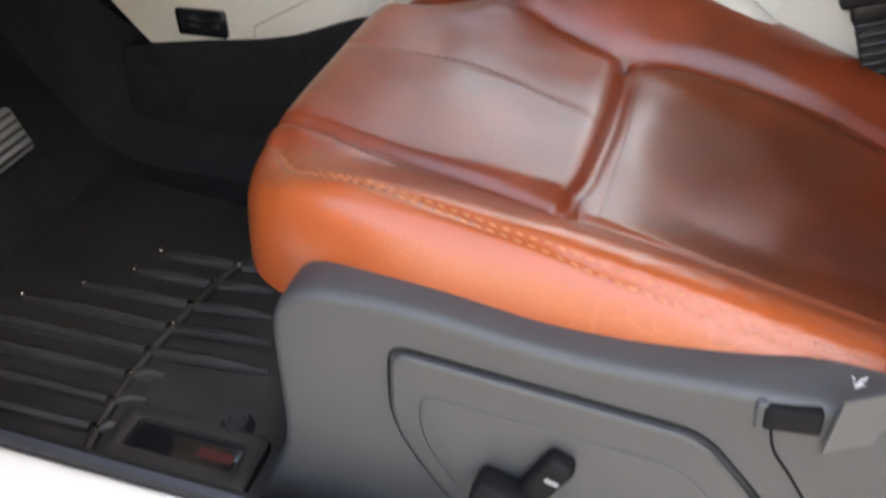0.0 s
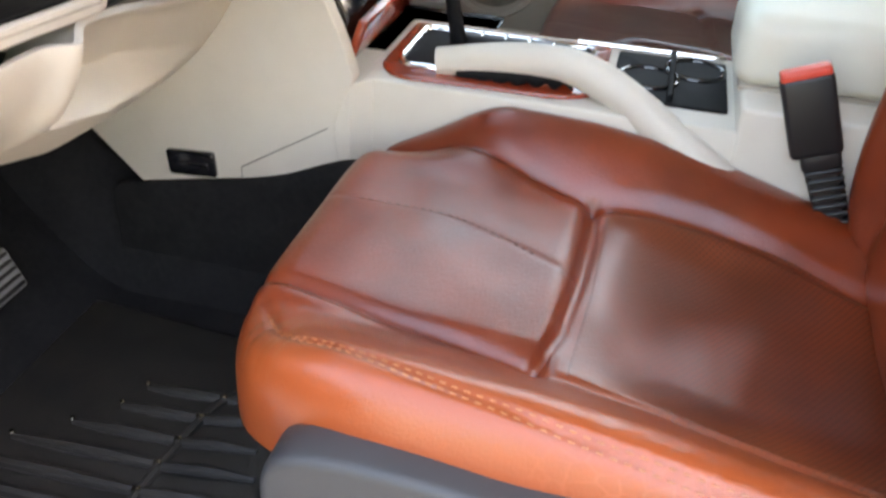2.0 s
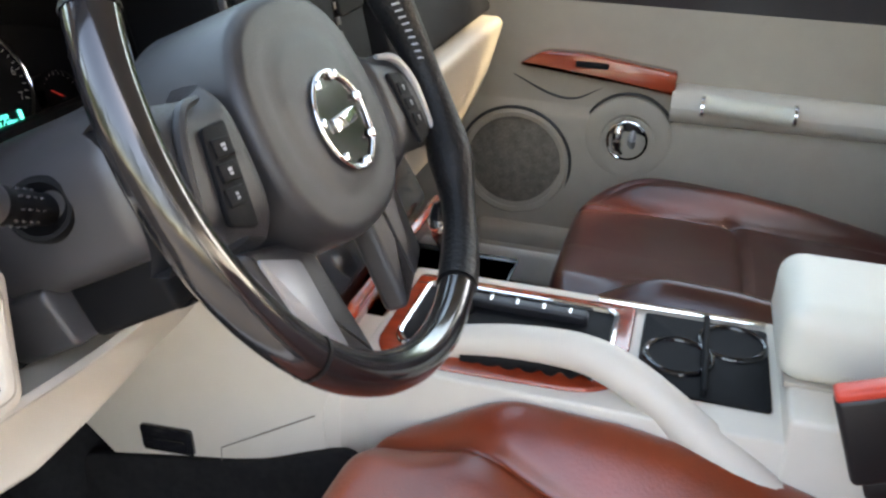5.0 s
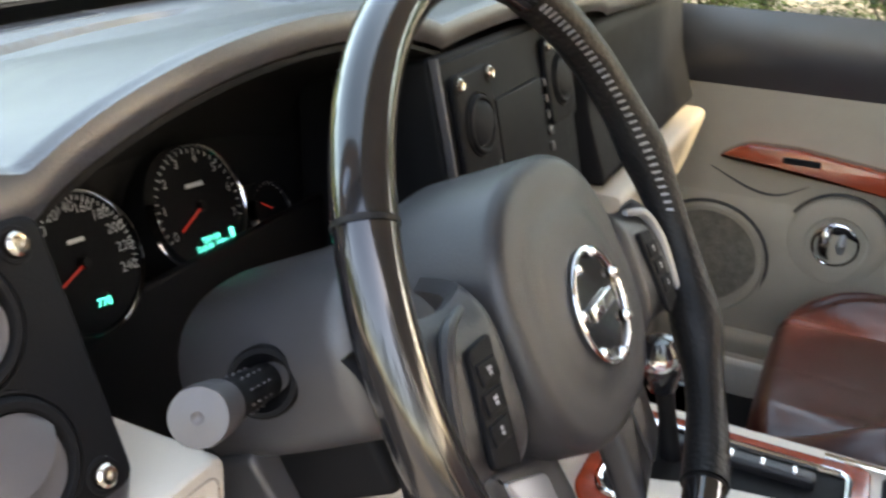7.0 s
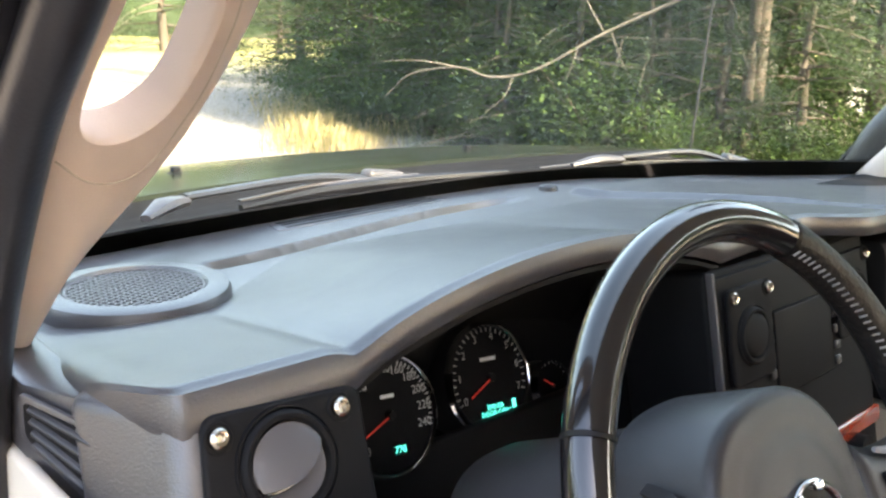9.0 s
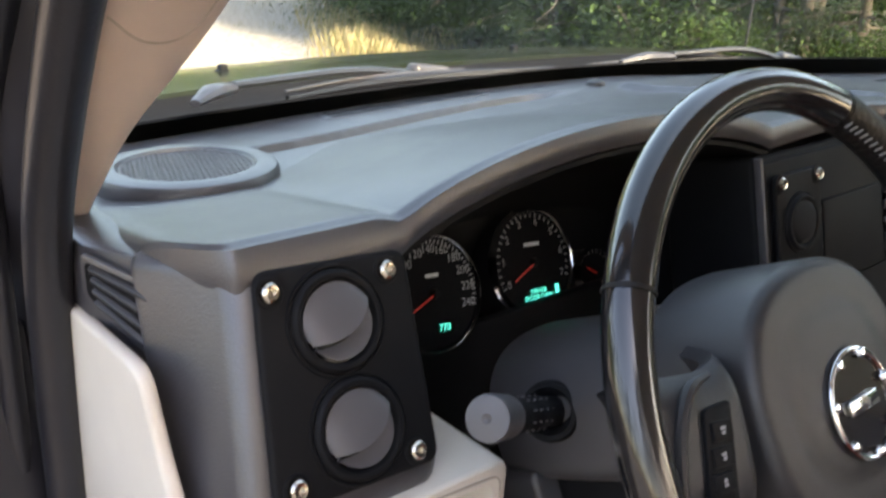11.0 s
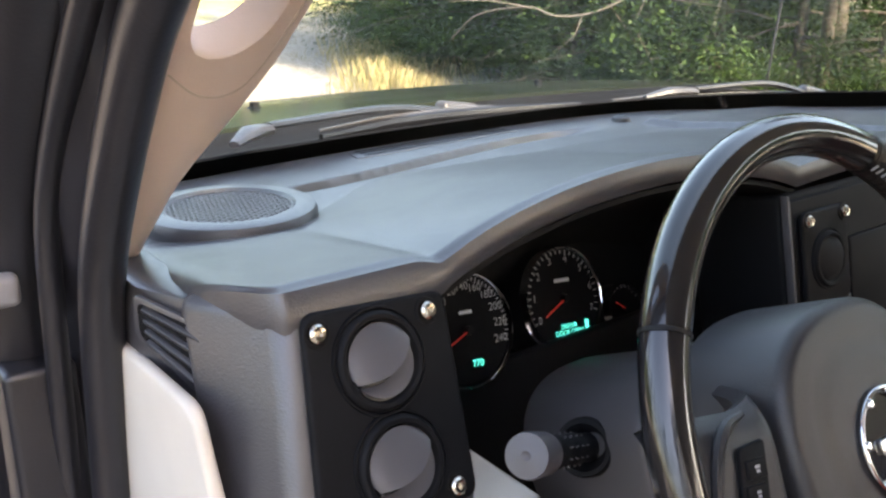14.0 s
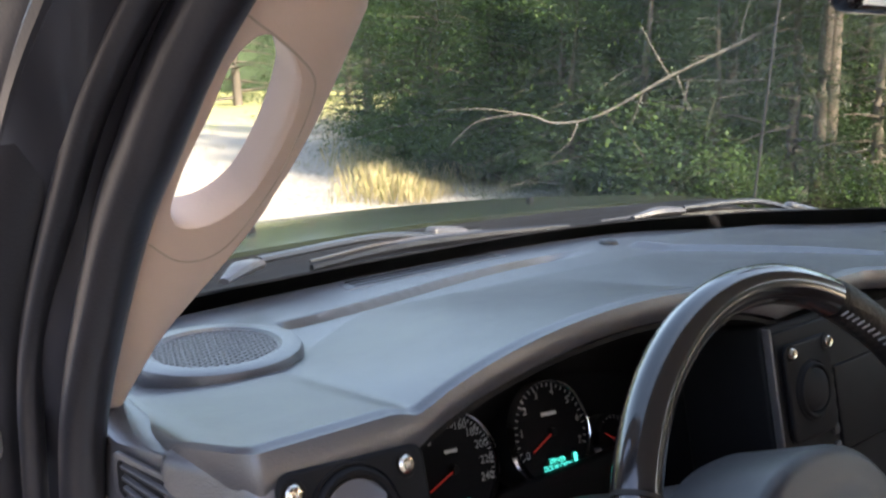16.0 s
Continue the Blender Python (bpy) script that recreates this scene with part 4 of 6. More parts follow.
def seat(name, label, at_x, side, mat, insert_mat, back_by=0.0, lower=0.0):
    s = thing(name, label, "car seat", (at_x, -0.2 - back_by, 0.55 - lower))
    o = Matrix.Translation((0, 0.2, -0.55))
    n = 290 if side > 0 else 120
    pts = {(i, j): cushion_point(i / n * 2 - 1, j / n * 2 - 1, side) for i in range(n + 1) for j in range(n + 1)}
    whole = bmesh.new()
    made = {q: whole.verts.new(p) for q, p in pts.items()}
    for i in range(n):
        for j in range(n):
            whole.faces.new([made[q] for q in ((i, j), (i + 1, j), (i + 1, j + 1), (i, j + 1))])
    # skirt down to the frame
    ring = [(i, 0) for i in range(n)] + [(n, j) for j in range(n)] + [(i, n) for i in range(n, 0, -1)] + [(0, j) for j in range(n, 0, -1)]
    low = [whole.verts.new((pts[q][0] * 0.985, -0.232 + (pts[q][1] + 0.232) * 0.975, pts[q][2] - (0.008 if pts[q][1] > -0.02 else 0.09))) for q in ring]
    for k in range(len(ring)):
        q0, q1 = ring[k], ring[(k + 1) % len(ring)]
        whole.faces.new((made[q0], made[q1], low[(k + 1) % len(ring)], low[k]))
    bmesh.ops.recalc_face_normals(whole, faces=whole.faces)
    part("cushion", whole, mat, s, m=o).data.set_sharp_from_angle(angle=radians(85))
    # the perforated centre panel lies in the seams
    def panel_at(u, v):
        y0, y1 = -0.214 + 0.014 * max(0.0, 0.5 - u), -0.515
        y = y0 + (y1 - y0) * v
        left, right = -0.148 - 0.05 * v, 0.130 + 0.020 * math.sin(math.pi * v) - 0.026 * v
        lx = left + (right - left) * u
        edge = min(u, 1 - u, v) * 0.30
        return (side * lx, y, cushion_height(lx, y) + 0.0006 - 0.0020 * smoothstep(0.005, 0.0, edge))
    part("insert", sheet(panel_at, 130, 130), insert_mat, s, "perforated leather centre panel", m=o)
    # backrest: a padded slab leaning back, with bolsters
    def back(u, v):
        a, b = math.sin((u * 2 - 1) * math.pi / 2), v * 2 - 1
        bb = math.sin(b * math.pi / 2)
        lx = 0.265 * a * math.sqrt(1 - 0.22 * bb * bb)
        h = 0.30 + 0.33 * bb * math.sqrt(1 - 0.10 * a * a)
        e = 1 - (abs(a) ** 6 + abs(bb) ** 6) ** (1 / 6)
        drop = 1 - math.sqrt(max(0, 1 - (1 - min(1, e / 0.30)) ** 2.2))
        d = (0.095 if lx < 0 else 0.058) * math.exp(-((abs(lx) - 0.205) / 0.055) ** 2) * math.sin(math.pi * min(1, max(0, h / 0.62))) ** 0.5
        d -= 0.008 * math.exp(-((abs(lx) - 0.150) / 0.010) ** 2)
        d += 0.02 * math.exp(-((h - 0.2) / 0.16) ** 2) * math.exp(-(lx / 0.12) ** 2)
        d -= 0.12 * drop
        return (side * lx, -0.478 - 0.16 * h + d, 0.735 + 0.97 * h + 0.20 * d)
    part("backrest", sheet(back, 70, 70), mat, s, m=o)
    part("back_shell", rbox(0.50, 0.07, 0.62, 0.03, m=o @ pose(0, -0.645, 1.02, 10, 0, 0)), SEATGREY, s)
    part("base_frame", rbox(0.42, 0.42, 0.16, 0.02, m=o @ Matrix.Translation((0, -0.22, 0.64))), BLACK, s)
    return s


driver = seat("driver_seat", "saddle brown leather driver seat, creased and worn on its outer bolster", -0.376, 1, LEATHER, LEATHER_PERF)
passenger = seat("passenger_seat", "brown leather passenger seat beside the armrest, in a darker tone than the driver's", 0.392, -1, LEATHER2, LEATHER2, 0.12, 0.02)
so = Matrix.Translation((0.376, 0.2, -0.55))
# Grey side cover with its raised panel, switch and belt guide; local x runs to the rear of the car.
face = basis((-0.662, 0, 0), (0, -1, 0), (0, 0, 1))
cover = rounded([(0.004, 0.806), (0.010, 0.64), (-0.03, 0.545), (0.50, 0.545), (0.50, 0.80), (0.385, 0.812), (0.215, 0.800), (0.10, 0.814)], [0.05, 0.03, 0.02, 0.02, 0.02, 0.05, 0.1, 0.08])
part("side_cover", prism(cover, -0.05, 0.009, 3, m=so @ face), SEATGREY, driver, "grey moulded plastic side cover")
panel = rounded([(0.096, 0.777), (0.098, 0.705), (0.140, 0.640), (0.200, 0.575), (0.46, 0.575), (0.352, 0.716), (0.306, 0.764)], [0.016, 0.03, 0.05, 0.02, 0.02, 0.03, 0.02])
part("raised_panel", prism(panel, 0.006, 0.0045, 3, m=so @ face), SEATGREY, driver)
groove = [face @ Vector((x, y, 0.0005)) for x, y in rounded([(0.094, 0.779), (0.096, 0.705), (0.138, 0.638), (0.198, 0.571), (0.465, 0.571), (0.354, 0.718), (0.307, 0.766)], [0.016, 0.03, 0.05, 0.02, 0.02, 0.03, 0.02])]
recess = rounded([(0.118, 0.745), (0.122, 0.700), (0.158, 0.642), (0.210, 0.598), (0.38, 0.598), (0.335, 0.700), (0.300, 0.735)], [0.016, 0.03, 0.05, 0.02, 0.02, 0.03, 0.02])
part("panel_step", prism(recess, 0.0022, 0.002, 3, m=so @ face @ pose(0, 0, 0.0046)), SEATGREY, driver)
part("panel_gap", tube(groove + [groove[0]], 0.0009, 6, smooth_path=False), BLACK, driver, m=so)
part("seat_switch", join(rbox(0.046, 0.026, 0.024, 0.006, m=face @ pose(0.188, 0.676, 0.020, 0, 0, -16)), rbox(0.022, 0.052, 0.018, 0.006, m=face @ pose(0.214, 0.700, 0.014, 0, 0, -24))), BLACK, driver, "black seat adjuster switch", m=so)
part("switch_mark", rbox(0.010, 0.004, 0.001, 0.0003, m=face @ pose(0.219, 0.708, 0.0235, 0, 0, -16)), SILVER, driver, m=so)
gap2 = [face @ Vector((x, y, 0.0006)) for x, y in ((0.342, 0.788), (0.350, 0.765), (0.364, 0.747), (0.390, 0.713), (0.430, 0.672), (0.47, 0.63))]
part("rear_gap", tube(gap2, 0.0010, 6), BLACK, driver, m=so)
# The notch isn't cut out; a black box paints its shade.
part("belt_slot_shade", rbox(0.034, 0.019, 0.012, 0.003, m=face @ pose(0.353, 0.796, -0.001, 0, 0, 8)), BLACK, driver, "black block in place of the shaded seat belt slot", m=so)
part("belt_guide", rbox(0.008, 0.024, 0.008, 0.003, m=face @ pose(0.335, 0.793, -0.001, 0, 0, 8)), SEATGREY, driver, m=so)
def stitches(path, gap, length, mat, label, lift=0.0007, thick=0.0008):
    """A row of short stitches along a line of the cushion's plan."""
    line = spline([V(x, y, 0) for x, y in path], 40)
    marks, run, start = [], 0.0, None
    for p, q in zip(line, line[1:]):
        run += (q - p).length
        start = start or p
        if (q - start).length >= length:
            if run >= gap:
                ends = [V(k.x - 0.376, k.y, cushion_height(k.x, k.y) + lift) for k in (start, q)]
                marks.append(tube(ends, thick, 5, smooth_path=False))
                run = 0.0
            start = None
    part("stitching", join(*marks), mat, driver, label, m=so)


for d in (-0.0032, 0.0032):
    stitches([(-0.160 + d, 0.036 + d), (-0.188 + d, 0.012 + d * 0.5), (-0.203 + d, -0.02), (-0.223 + d, -0.105), (-0.235 + d, -0.20), (-0.240 + d, -0.30), (-0.238 + d, -0.40)], 0.0058, 0.0036, THREAD, "row of orange stitches", 0.0009, 0.0006)
stitches(MID[1:-1], 0.0060, 0.0038, DARKTHREAD, "row of dark stitches", 0.0003, 0.0006)
belt = part("seat_belt", sheet(lambda u, v: (-0.668 + 0.010 * math.sin(3 * u) + 0.02 * u, -0.375 - 0.22 * u, 0.800 + 0.10 * u + 0.045 * (v - 0.5)), 20, 4, thick=0.002), WEB)
tagged(belt, "grey woven seat belt beside the seat cushion", "seat belt")
fray = []
fr = random.Random(8)
for k in range(18):
    p = V(-0.652, -0.384, 0.826) + V(fr.gauss(0, 0.0012), fr.gauss(0, 0.002), fr.gauss(0, 0.002))
    fray.append(tube([p, p + V(fr.gauss(-0.001, 0.0015), fr.gauss(0, 0.002), fr.gauss(0.001, 0.002))], 0.0003, 4, smooth_path=False))
tagged(part("frayed_thread", join(*fray), WHITEPAINT), "frayed white threads at the cushion's rear corner", "thread")

# ---- dashboard ----
dash = thing("dashboard", "dark grey grained dashboard with cream lower panels", "dashboard", (0, 0.4, 1.0), kind="structure")
do = Matrix.Translation((0, -0.4, -1.0))


def dash_top(u, v):
    x = -0.676 + 1.354 * u ** 1.35
    left = smoothstep(-0.528, -0.562, x)
    far = base_y(x) - 0.014
    corner = max(0.0, (-0.652 - x) / 0.024)
    near = EDGE_Y - 0.040 * smoothstep(0.02, 0.10, x) + 0.004 * left + 0.075 * corner ** 2
    ze = dash_edge(x) + 0.006 * left
    edge = 0.022 * (1 - math.sqrt(max(0, 1 - (1 - min(1, (x + 0.676) / 0.024)) ** 2)))
    if v < 0.82:
        f = v / 0.82
        y = far + (near - far) * f
        start = 0.545 - 0.085 * smoothstep(-0.36, -0.52, x)
        rise = min(1, max(0, (start - y) / (start - near)))
        z = 1.273 - 0.016 * smoothstep(0.15, 0.6, x) + (ze - 1.273) * rise - 0.003 * smoothstep(0.975, 1.0, f) - 0.02 * smoothstep(0.035, 0.0, f)
        # a step facing the driver runs along the demister strip; the passenger side stands a little proud
        line = 0.560 + 0.062 * smoothstep(-0.50, -0.08, x)
        z -= 0.0145 * smoothstep(line - 0.030, line - 0.012, y) * smoothstep(line + 0.003, line - 0.004, y) * smoothstep(-0.475, -0.455, x) * smoothstep(0.05, -0.10, x)
        z += 0.007 * smoothstep(0.135, 0.147, x + 0.3 * (y - 0.49)) * smoothstep(0.60, 0.592, y)
        return (x, y, z - edge)
    f = (v - 0.82) / 0.18
    return (x, near - 0.0025 * math.sin(math.pi * f) - 0.0065 * f * left, ze - 0.003 - (0.020 + 0.005 * left) * f - edge * (1 - 0.6 * f))


part("top_pad", sheet(dash_top, 240, 230), PAD, dash, "dark grey soft dash top with a hood over the dials", m=do)
part("core", rbox(1.33, 0.22, 0.28, 0.01, m=Matrix.Translation((0.0, 0.505, 1.105))), BLACK, dash, m=do)
part("left_block", rbox(0.12, 0.32, 0.19, 0.006, m=Matrix.Translation((-0.602, 0.42, 1.150))), BLACK, dash, m=do)
# tweeter on the top
sp = Matrix.Translation((-0.566, 0.487, 1.2750))
part("speaker_ring", lathe([(0.054, 0.008), (0.057, 0.0125), (0.068, 0.0125), (0.0735, 0.0110), (0.0755, 0.0070), (0.0762, -0.012)], 56, m=sp), PAD, dash, m=do)
part("speaker_cup", lathe([(0.0, 0.004), (0.055, 0.004), (0.055, -0.006)], 40, m=sp), BLACK, dash, m=do)
bars = []
for i in range(18):
    y = -0.051 + 0.006 * i
    w = math.sqrt(max(0, 0.0535 ** 2 - y * y))
    if w > 0.006:
        bars.append(rbox(2 * w, 0.0017, 0.003, 0, m=sp @ pose(0, 0, 0, 0, 0, 28) @ Matrix.Translation((0, y, 0.0085))))
        bars.append(rbox(0.0017, 2 * w, 0.003, 0, m=sp @ pose(0, 0, 0, 0, 0, 28) @ Matrix.Translation((y, 0, 0.0082))))
part("speaker_rim", torus(0.0535, 0.0012, 56, 6, m=sp @ Matrix.Translation((0, 0, 0.0095))), VENTGREY, dash, m=do)
part("speaker_grille", join(*bars), VENTGREY, dash, "fine meshed grey speaker grille", m=do, smooth=False)
# demister slots
part("demister", prism(rounded([(-0.345, 0.630), (-0.075, 0.657), (-0.075, 0.690), (-0.338, 0.666)], 0.006), 0.004, 0.001, m=Matrix.Translation((0, 0, 1.2700))), PAD, dash, m=do)
for i in range(3):
    part("slot", rbox(0.245, 0.0042, 0.003, 0.0006, m=pose(-0.208, 0.6500 + 0.0105 * i, 1.2732, 0, 0, 5.4)), BLACK, dash, m=do)
sensor = part("light_sensor", lathe([(0.0, 0.008), (0.008, 0.007), (0.012, 0.005), (0.014, 0.0)], 24, m=Matrix.Translation((0, 0, 0))), SHROUD)
sensor.location = (0.098, 0.630, 1.273)
tagged(sensor, "small grey domed light sensor on the dash top", "light sensor")

# air vent panel beside the dials
BZ = basis((-0.602, 0.195, 1.2265), (1, 0, -0.06), (0, 0.38, 0.92))


def cheek():
    bm = prism([(-0.057, 0.0755), (-0.074, -0.066), (-0.066, -0.083), (0.048, -0.0815), (0.0605, -0.069), (0.0600, 0.0740)], -0.085)
    for q in bm.verts:
        if q.co.z < -0.05:
            if q.co.y > 0.05:
                q.co.y += 0.022
            if q.co.x < 0:
                q.co.x = -0.088
                q.co.y -= 0.016 if q.co.y < 0 else 0.0
    bmesh.ops.bevel(bm, geom=bm.edges[:], offset=0.012, segments=5, profile=0.5, affect="EDGES")
    return bm


part("cheek", cheek(), PAD, dash, "dark grey grained surround of the vents", m=do @ BZ @ Matrix.Translation((0, 0, -0.001)))


def vent_panel(name, label, m, outline, vents, screws, r=0.030, tilt=27, slat=None):
    slat = slat or VENTGREY
    p = thing(name, label, "air vent", (0, 0, 0))
    p.matrix_world = m
    part("plate", prism(rounded(outline, 0.010), 0.006, 0.003, 3, m=Matrix.Translation((0, 0, -0.002))), BLACK, p)
    for vx, vy in vents:
        t = Matrix.Translation((vx, vy, 0.003))
        ring = part("vent", lathe([(r * 0.76, -0.002), (r * 0.78, 0.0035), (r * 0.82, 0.0052), (r * 0.90, 0.0056), (r * 0.96, 0.0042), (r * 0.99, 0.0014), (r * 1.02, 0.0030), (r * 1.06, 0.0030), (r * 1.08, 0.0)], 56, m=t), BLACK, p, "raised round vent ring")
        part("barrel", lathe([(0.0, 0.0012), (r * 0.79, 0.0012)], 40, m=t), GLOSSBLACK, ring)
        turn = t @ pose(0, 0, 0.0016, 0, 0, tilt)
        def blade(low, high, lift, inset):
            """A bowed slat inside the round opening, its lower lip standing out."""
            q = r * inset
            def at(u, v):
                x = (u * 2 - 1) * q * 0.985
                lim = math.sqrt(q * q - x * x)
                bow = 0.34 * q * (1 - (x / q) ** 2)
                a = max(-lim, min(lim, low - bow)) if low is not None else -lim
                b = max(-lim, min(lim, high - bow)) if high is not None else lim
                return (x, a + (max(a, b) - a) * v, lift * (1 - v) ** 1.2 * math.sqrt(max(0.05, 1 - (x / q) ** 2)) + 0.0007 * math.sin(math.pi * v))
            return sheet(at, 40, 12, thick=-0.0016)
        part("blade", blade(-0.02 * r, None, 0.0085, 0.73), slat, ring, "grey vent slat", m=turn)
        part("blade", blade(None, -0.12 * r, 0.0035, 0.72), slat, ring, "grey vent slat", m=turn)
    for sx, sy in screws:
        part("screw_seat", lathe([(0.0062, 0.0), (0.0066, 0.0009), (0.0084, 0.0009), (0.0090, 0.0)], 24, m=Matrix.Translation((sx, sy, 0.0039))), BLACK, p)
        part("screw", lathe([(0.0, 0.0022), (0.0020, 0.0022), (0.0023, 0.0046), (0.0042, 0.0050), (0.0056, 0.0036), (0.0060, 0.0)], 24, m=Matrix.Translation((sx, sy, 0.0037))), STEEL, p, "bright metal screw")
    return p


vent_panel("vent_panel", "black panel with two round grey air vents and four screws", BZ, [(-0.060, -0.0655), (0.0535, -0.0650), (0.0550, 0.0675), (-0.048, 0.0685)], ((-0.0012, 0.0323), (0.0004, -0.0312)), ((-0.0405, 0.0555), (0.0385, 0.056), (0.0370, -0.0545), (-0.0450, -0.053)), 0.0310)
# end of the dash beside the door
part("end_cap", prism([(-0.664, 0.262), (-0.698, 0.345), (-0.698, 0.575), (-0.660, 0.575)], 0.170, 0.005, 2, m=Matrix.Translation((0, 0, 1.115))), PAD, dash, m=do)
LV = basis((-0.6830, 0.3040, 1.2600), (0.379, -0.925, 0), (0, 0, 1))
louvre = thing("side_demister", "dark louvred demister vent in the dash end", "air vent", (-0.6830, 0.3040, 1.2600))
lo = Matrix.Translation((0.6830, -0.3040, -1.2600)) @ LV
part("frame", prism(rounded([(-0.040, 0.022), (-0.040, -0.008), (0.036, -0.050), (0.036, 0.010)], 0.007), 0.004, 0.0015, 2, m=lo), PAD, louvre)
part("recess", prism(rounded([(-0.035, 0.017), (-0.035, -0.006), (0.031, -0.042), (0.031, 0.008)], 0.005), 0.0046, 0.0005, 1, m=lo), BLACK, louvre)
for i in range(4):
    part("slat", rbox(0.053, 0.0040, 0.005, 0.0012), SHROUD, louvre, m=lo @ pose(-0.003, 0.0085 - 0.0092 * i, 0.0046, 30, 0, -12 - 4.5 * i))
end = basis((-0.7005, 0, 0), (0, -1, 0), (0, 0, 1))
part("end_trim", prism(rounded([(-0.47, 1.232), (-0.389, 1.235), (-0.247, 1.240), (-0.229, 1.195), (-0.203, 1.150), (-0.163, 1.135), (-0.168, 0.90), (-0.46, 0.90)], [0.01, 0.02, 0.015, 0.03, 0.02, 0.006, 0.01, 0.01]), 0.010, 0.004, 3, m=end @ pose(0, 0, -0.006)), CREAM, dash, "cream dash end trim", m=do)


# dial cluster
cl = thing("instrument_cluster", "dark dial cluster with red needles and a teal lit display", "instrument cluster", (-0.33, 0.34, 1.17))
co = Matrix.Translation((0.33, -0.34, -1.17))
part("housing", sheet(lambda u, v: (-0.545 + 0.42 * u, 0.226 + 0.20 * math.sin(v * math.pi / 2) ** 0.18, dash_edge(-0.545 + 0.42 * u) - 0.026 - 0.030 * math.sin(v * math.pi / 2) ** 0.18 - 0.25 * v), 30, 14, thick=0.004), BLACK, cl, m=co)
part("lower_fill", rbox(0.40, 0.01, 0.14, 0.003, m=Matrix.Translation((-0.335, 0.345, 1.072))), BLACK, cl, m=co)
part("side_wall", rbox(0.006, 0.15, 0.222, 0.002, m=Matrix.Translation((-0.545, 0.30, 1.161))), BLACK, cl, m=co)
part("side_wall", rbox(0.006, 0.15, 0.222, 0.002, m=Matrix.Translation((-0.118, 0.30, 1.161))), BLACK, cl, m=co)


def words(text, size, mat, parent, m, spacing=1.0, align="CENTER"):
    """Lettering in the built-in font, as a thin mesh."""
    cu = bpy.data.curves.new("lettering", "FONT")
    cu.body, cu.size, cu.align_x, cu.align_y, cu.space_line = text, size, align, "CENTER", spacing
    tmp = bpy.data.objects.new("tmp", cu)
    scene.collection.objects.link(tmp)
    bpy.context.view_layer.update()
    me = bpy.data.meshes.new_from_object(tmp.evaluated_get(bpy.context.evaluated_depsgraph_get()))
    bpy.data.objects.remove(tmp)
    me.name = "lettering"
    me.transform(m)
    me.materials.clear()
    me.materials.append(mat)
    ob = new("lettering", me)
    ob.parent = parent
    return ob


def dial(o, r, numbers, needle_deg, first, last, inner=0.62):
    m = basis(o, (1, 0, -0.10), (0.09, 0.35, 0.93))
    d = part("dial", lathe([(0.0, 0.0), (r * 0.93, 0.0), (r * 0.95, 0.002)], 48, m=co @ m), DIALFACE, cl)
    part("bezel", lathe([(r * 0.94, 0.0), (r * 0.96, 0.003), (r * 0.985, 0.0045), (r * 1.0, 0.003), (r * 1.04, -0.004)], 48, m=co @ m), CHROME, d, "chrome dial bezel")
    part("pod", lathe([(r * 1.0, 0.002), (r * 1.01, -0.01), (r * 1.02, -0.06)], 40, m=co @ m), BLACK, d)
    n = len(numbers)
    for i, t in enumerate(numbers):
        a = radians(first + (last - first) * i / max(1, n - 1))
        if t:
            words(t, r * 0.20, DIALMARK, d, co @ m @ Matrix.Translation((math.cos(a) * r * 0.76, math.sin(a) * r * 0.76, 0.0012)))
    ticks = []
    for i in range(4 * (n - 1) + 1):
        a = first + (last - first) * i / (4 * (n - 1))
        ticks.append(rbox(r * (0.07 if i % 4 else 0.10), r * 0.018, 0.0006, 0, m=co @ m @ pose(0, 0, 0, 0, 0, a) @ Matrix.Translation((r * 0.89, 0, 0.0008))))
    part("dial_scale", join(*ticks), DIALMARK, d, smooth=False)
    part("needle", rbox(r * 0.60, r * 0.026, 0.001, 0.0003, m=co @ m @ pose(0, 0, 0.004, 0, 0, needle_deg) @ Matrix.Translation((r * 0.34, 0, 0))), NEEDLE, d, "red needle")
    part("hub", lathe([(0.0, 0.006), (r * 0.07, 0.006), (r * 0.09, 0.001)], 20, m=co @ m), BLACK, d)
    return m, d


m1, d1 = dial((-0.2814, 0.3620, 1.1735), 0.0515, ["0", "1", "2", "3", "4", "5", "6", "7"], 207, 207, -20)
words("DRIVER\nDOOR OPEN", 0.0066, TEAL, d1, co @ m1 @ Matrix.Translation((0.002, -0.0305, 0.0014)), 0.9)
part("fuel_mark", rbox(0.0042, 0.010, 0.0006, 0, m=co @ m1 @ Matrix.Translation((0.0270, -0.0290, 0.0014))), TEAL, d1, "lit door symbol block")
part("print_bar", rbox(0.020, 0.0035, 0.0005, 0, m=co @ m1 @ Matrix.Translation((0.0, 0.018, 0.0012))), WHITEPAINT, d1)
m2, d2 = dial((-0.4145, 0.3480, 1.1790), 0.0510, ["20", "40", "60", "80", "100", "120", "140", "160", "180", "200", "220", "240"], 205, 222, -18)
words("770", 0.0085, TEAL, d2, co @ m2 @ Matrix.Translation((0.007, -0.030, 0.0014)))
part("print_bar", rbox(0.014, 0.003, 0.0005, 0, m=co @ m2 @ Matrix.Translation((0.0, 0.016, 0.0012))), WHITEPAINT, d2)
dial((-0.1865, 0.3640, 1.1390), 0.0265, ["", "", ""], 150, 150, 30)

# steering column
WC, WN, WU = V(-0.373, 0.016, 1.230), V(-0.01, -0.8816, 0.4719), V(0, 0.4719, 0.8816)
W = basis(WC, (1, 0, 0), WU)
column = thing("steering_column", "dark grey steering column shroud with stalk", "steering column", tuple(WC))
ci = Matrix.Translation(-WC)


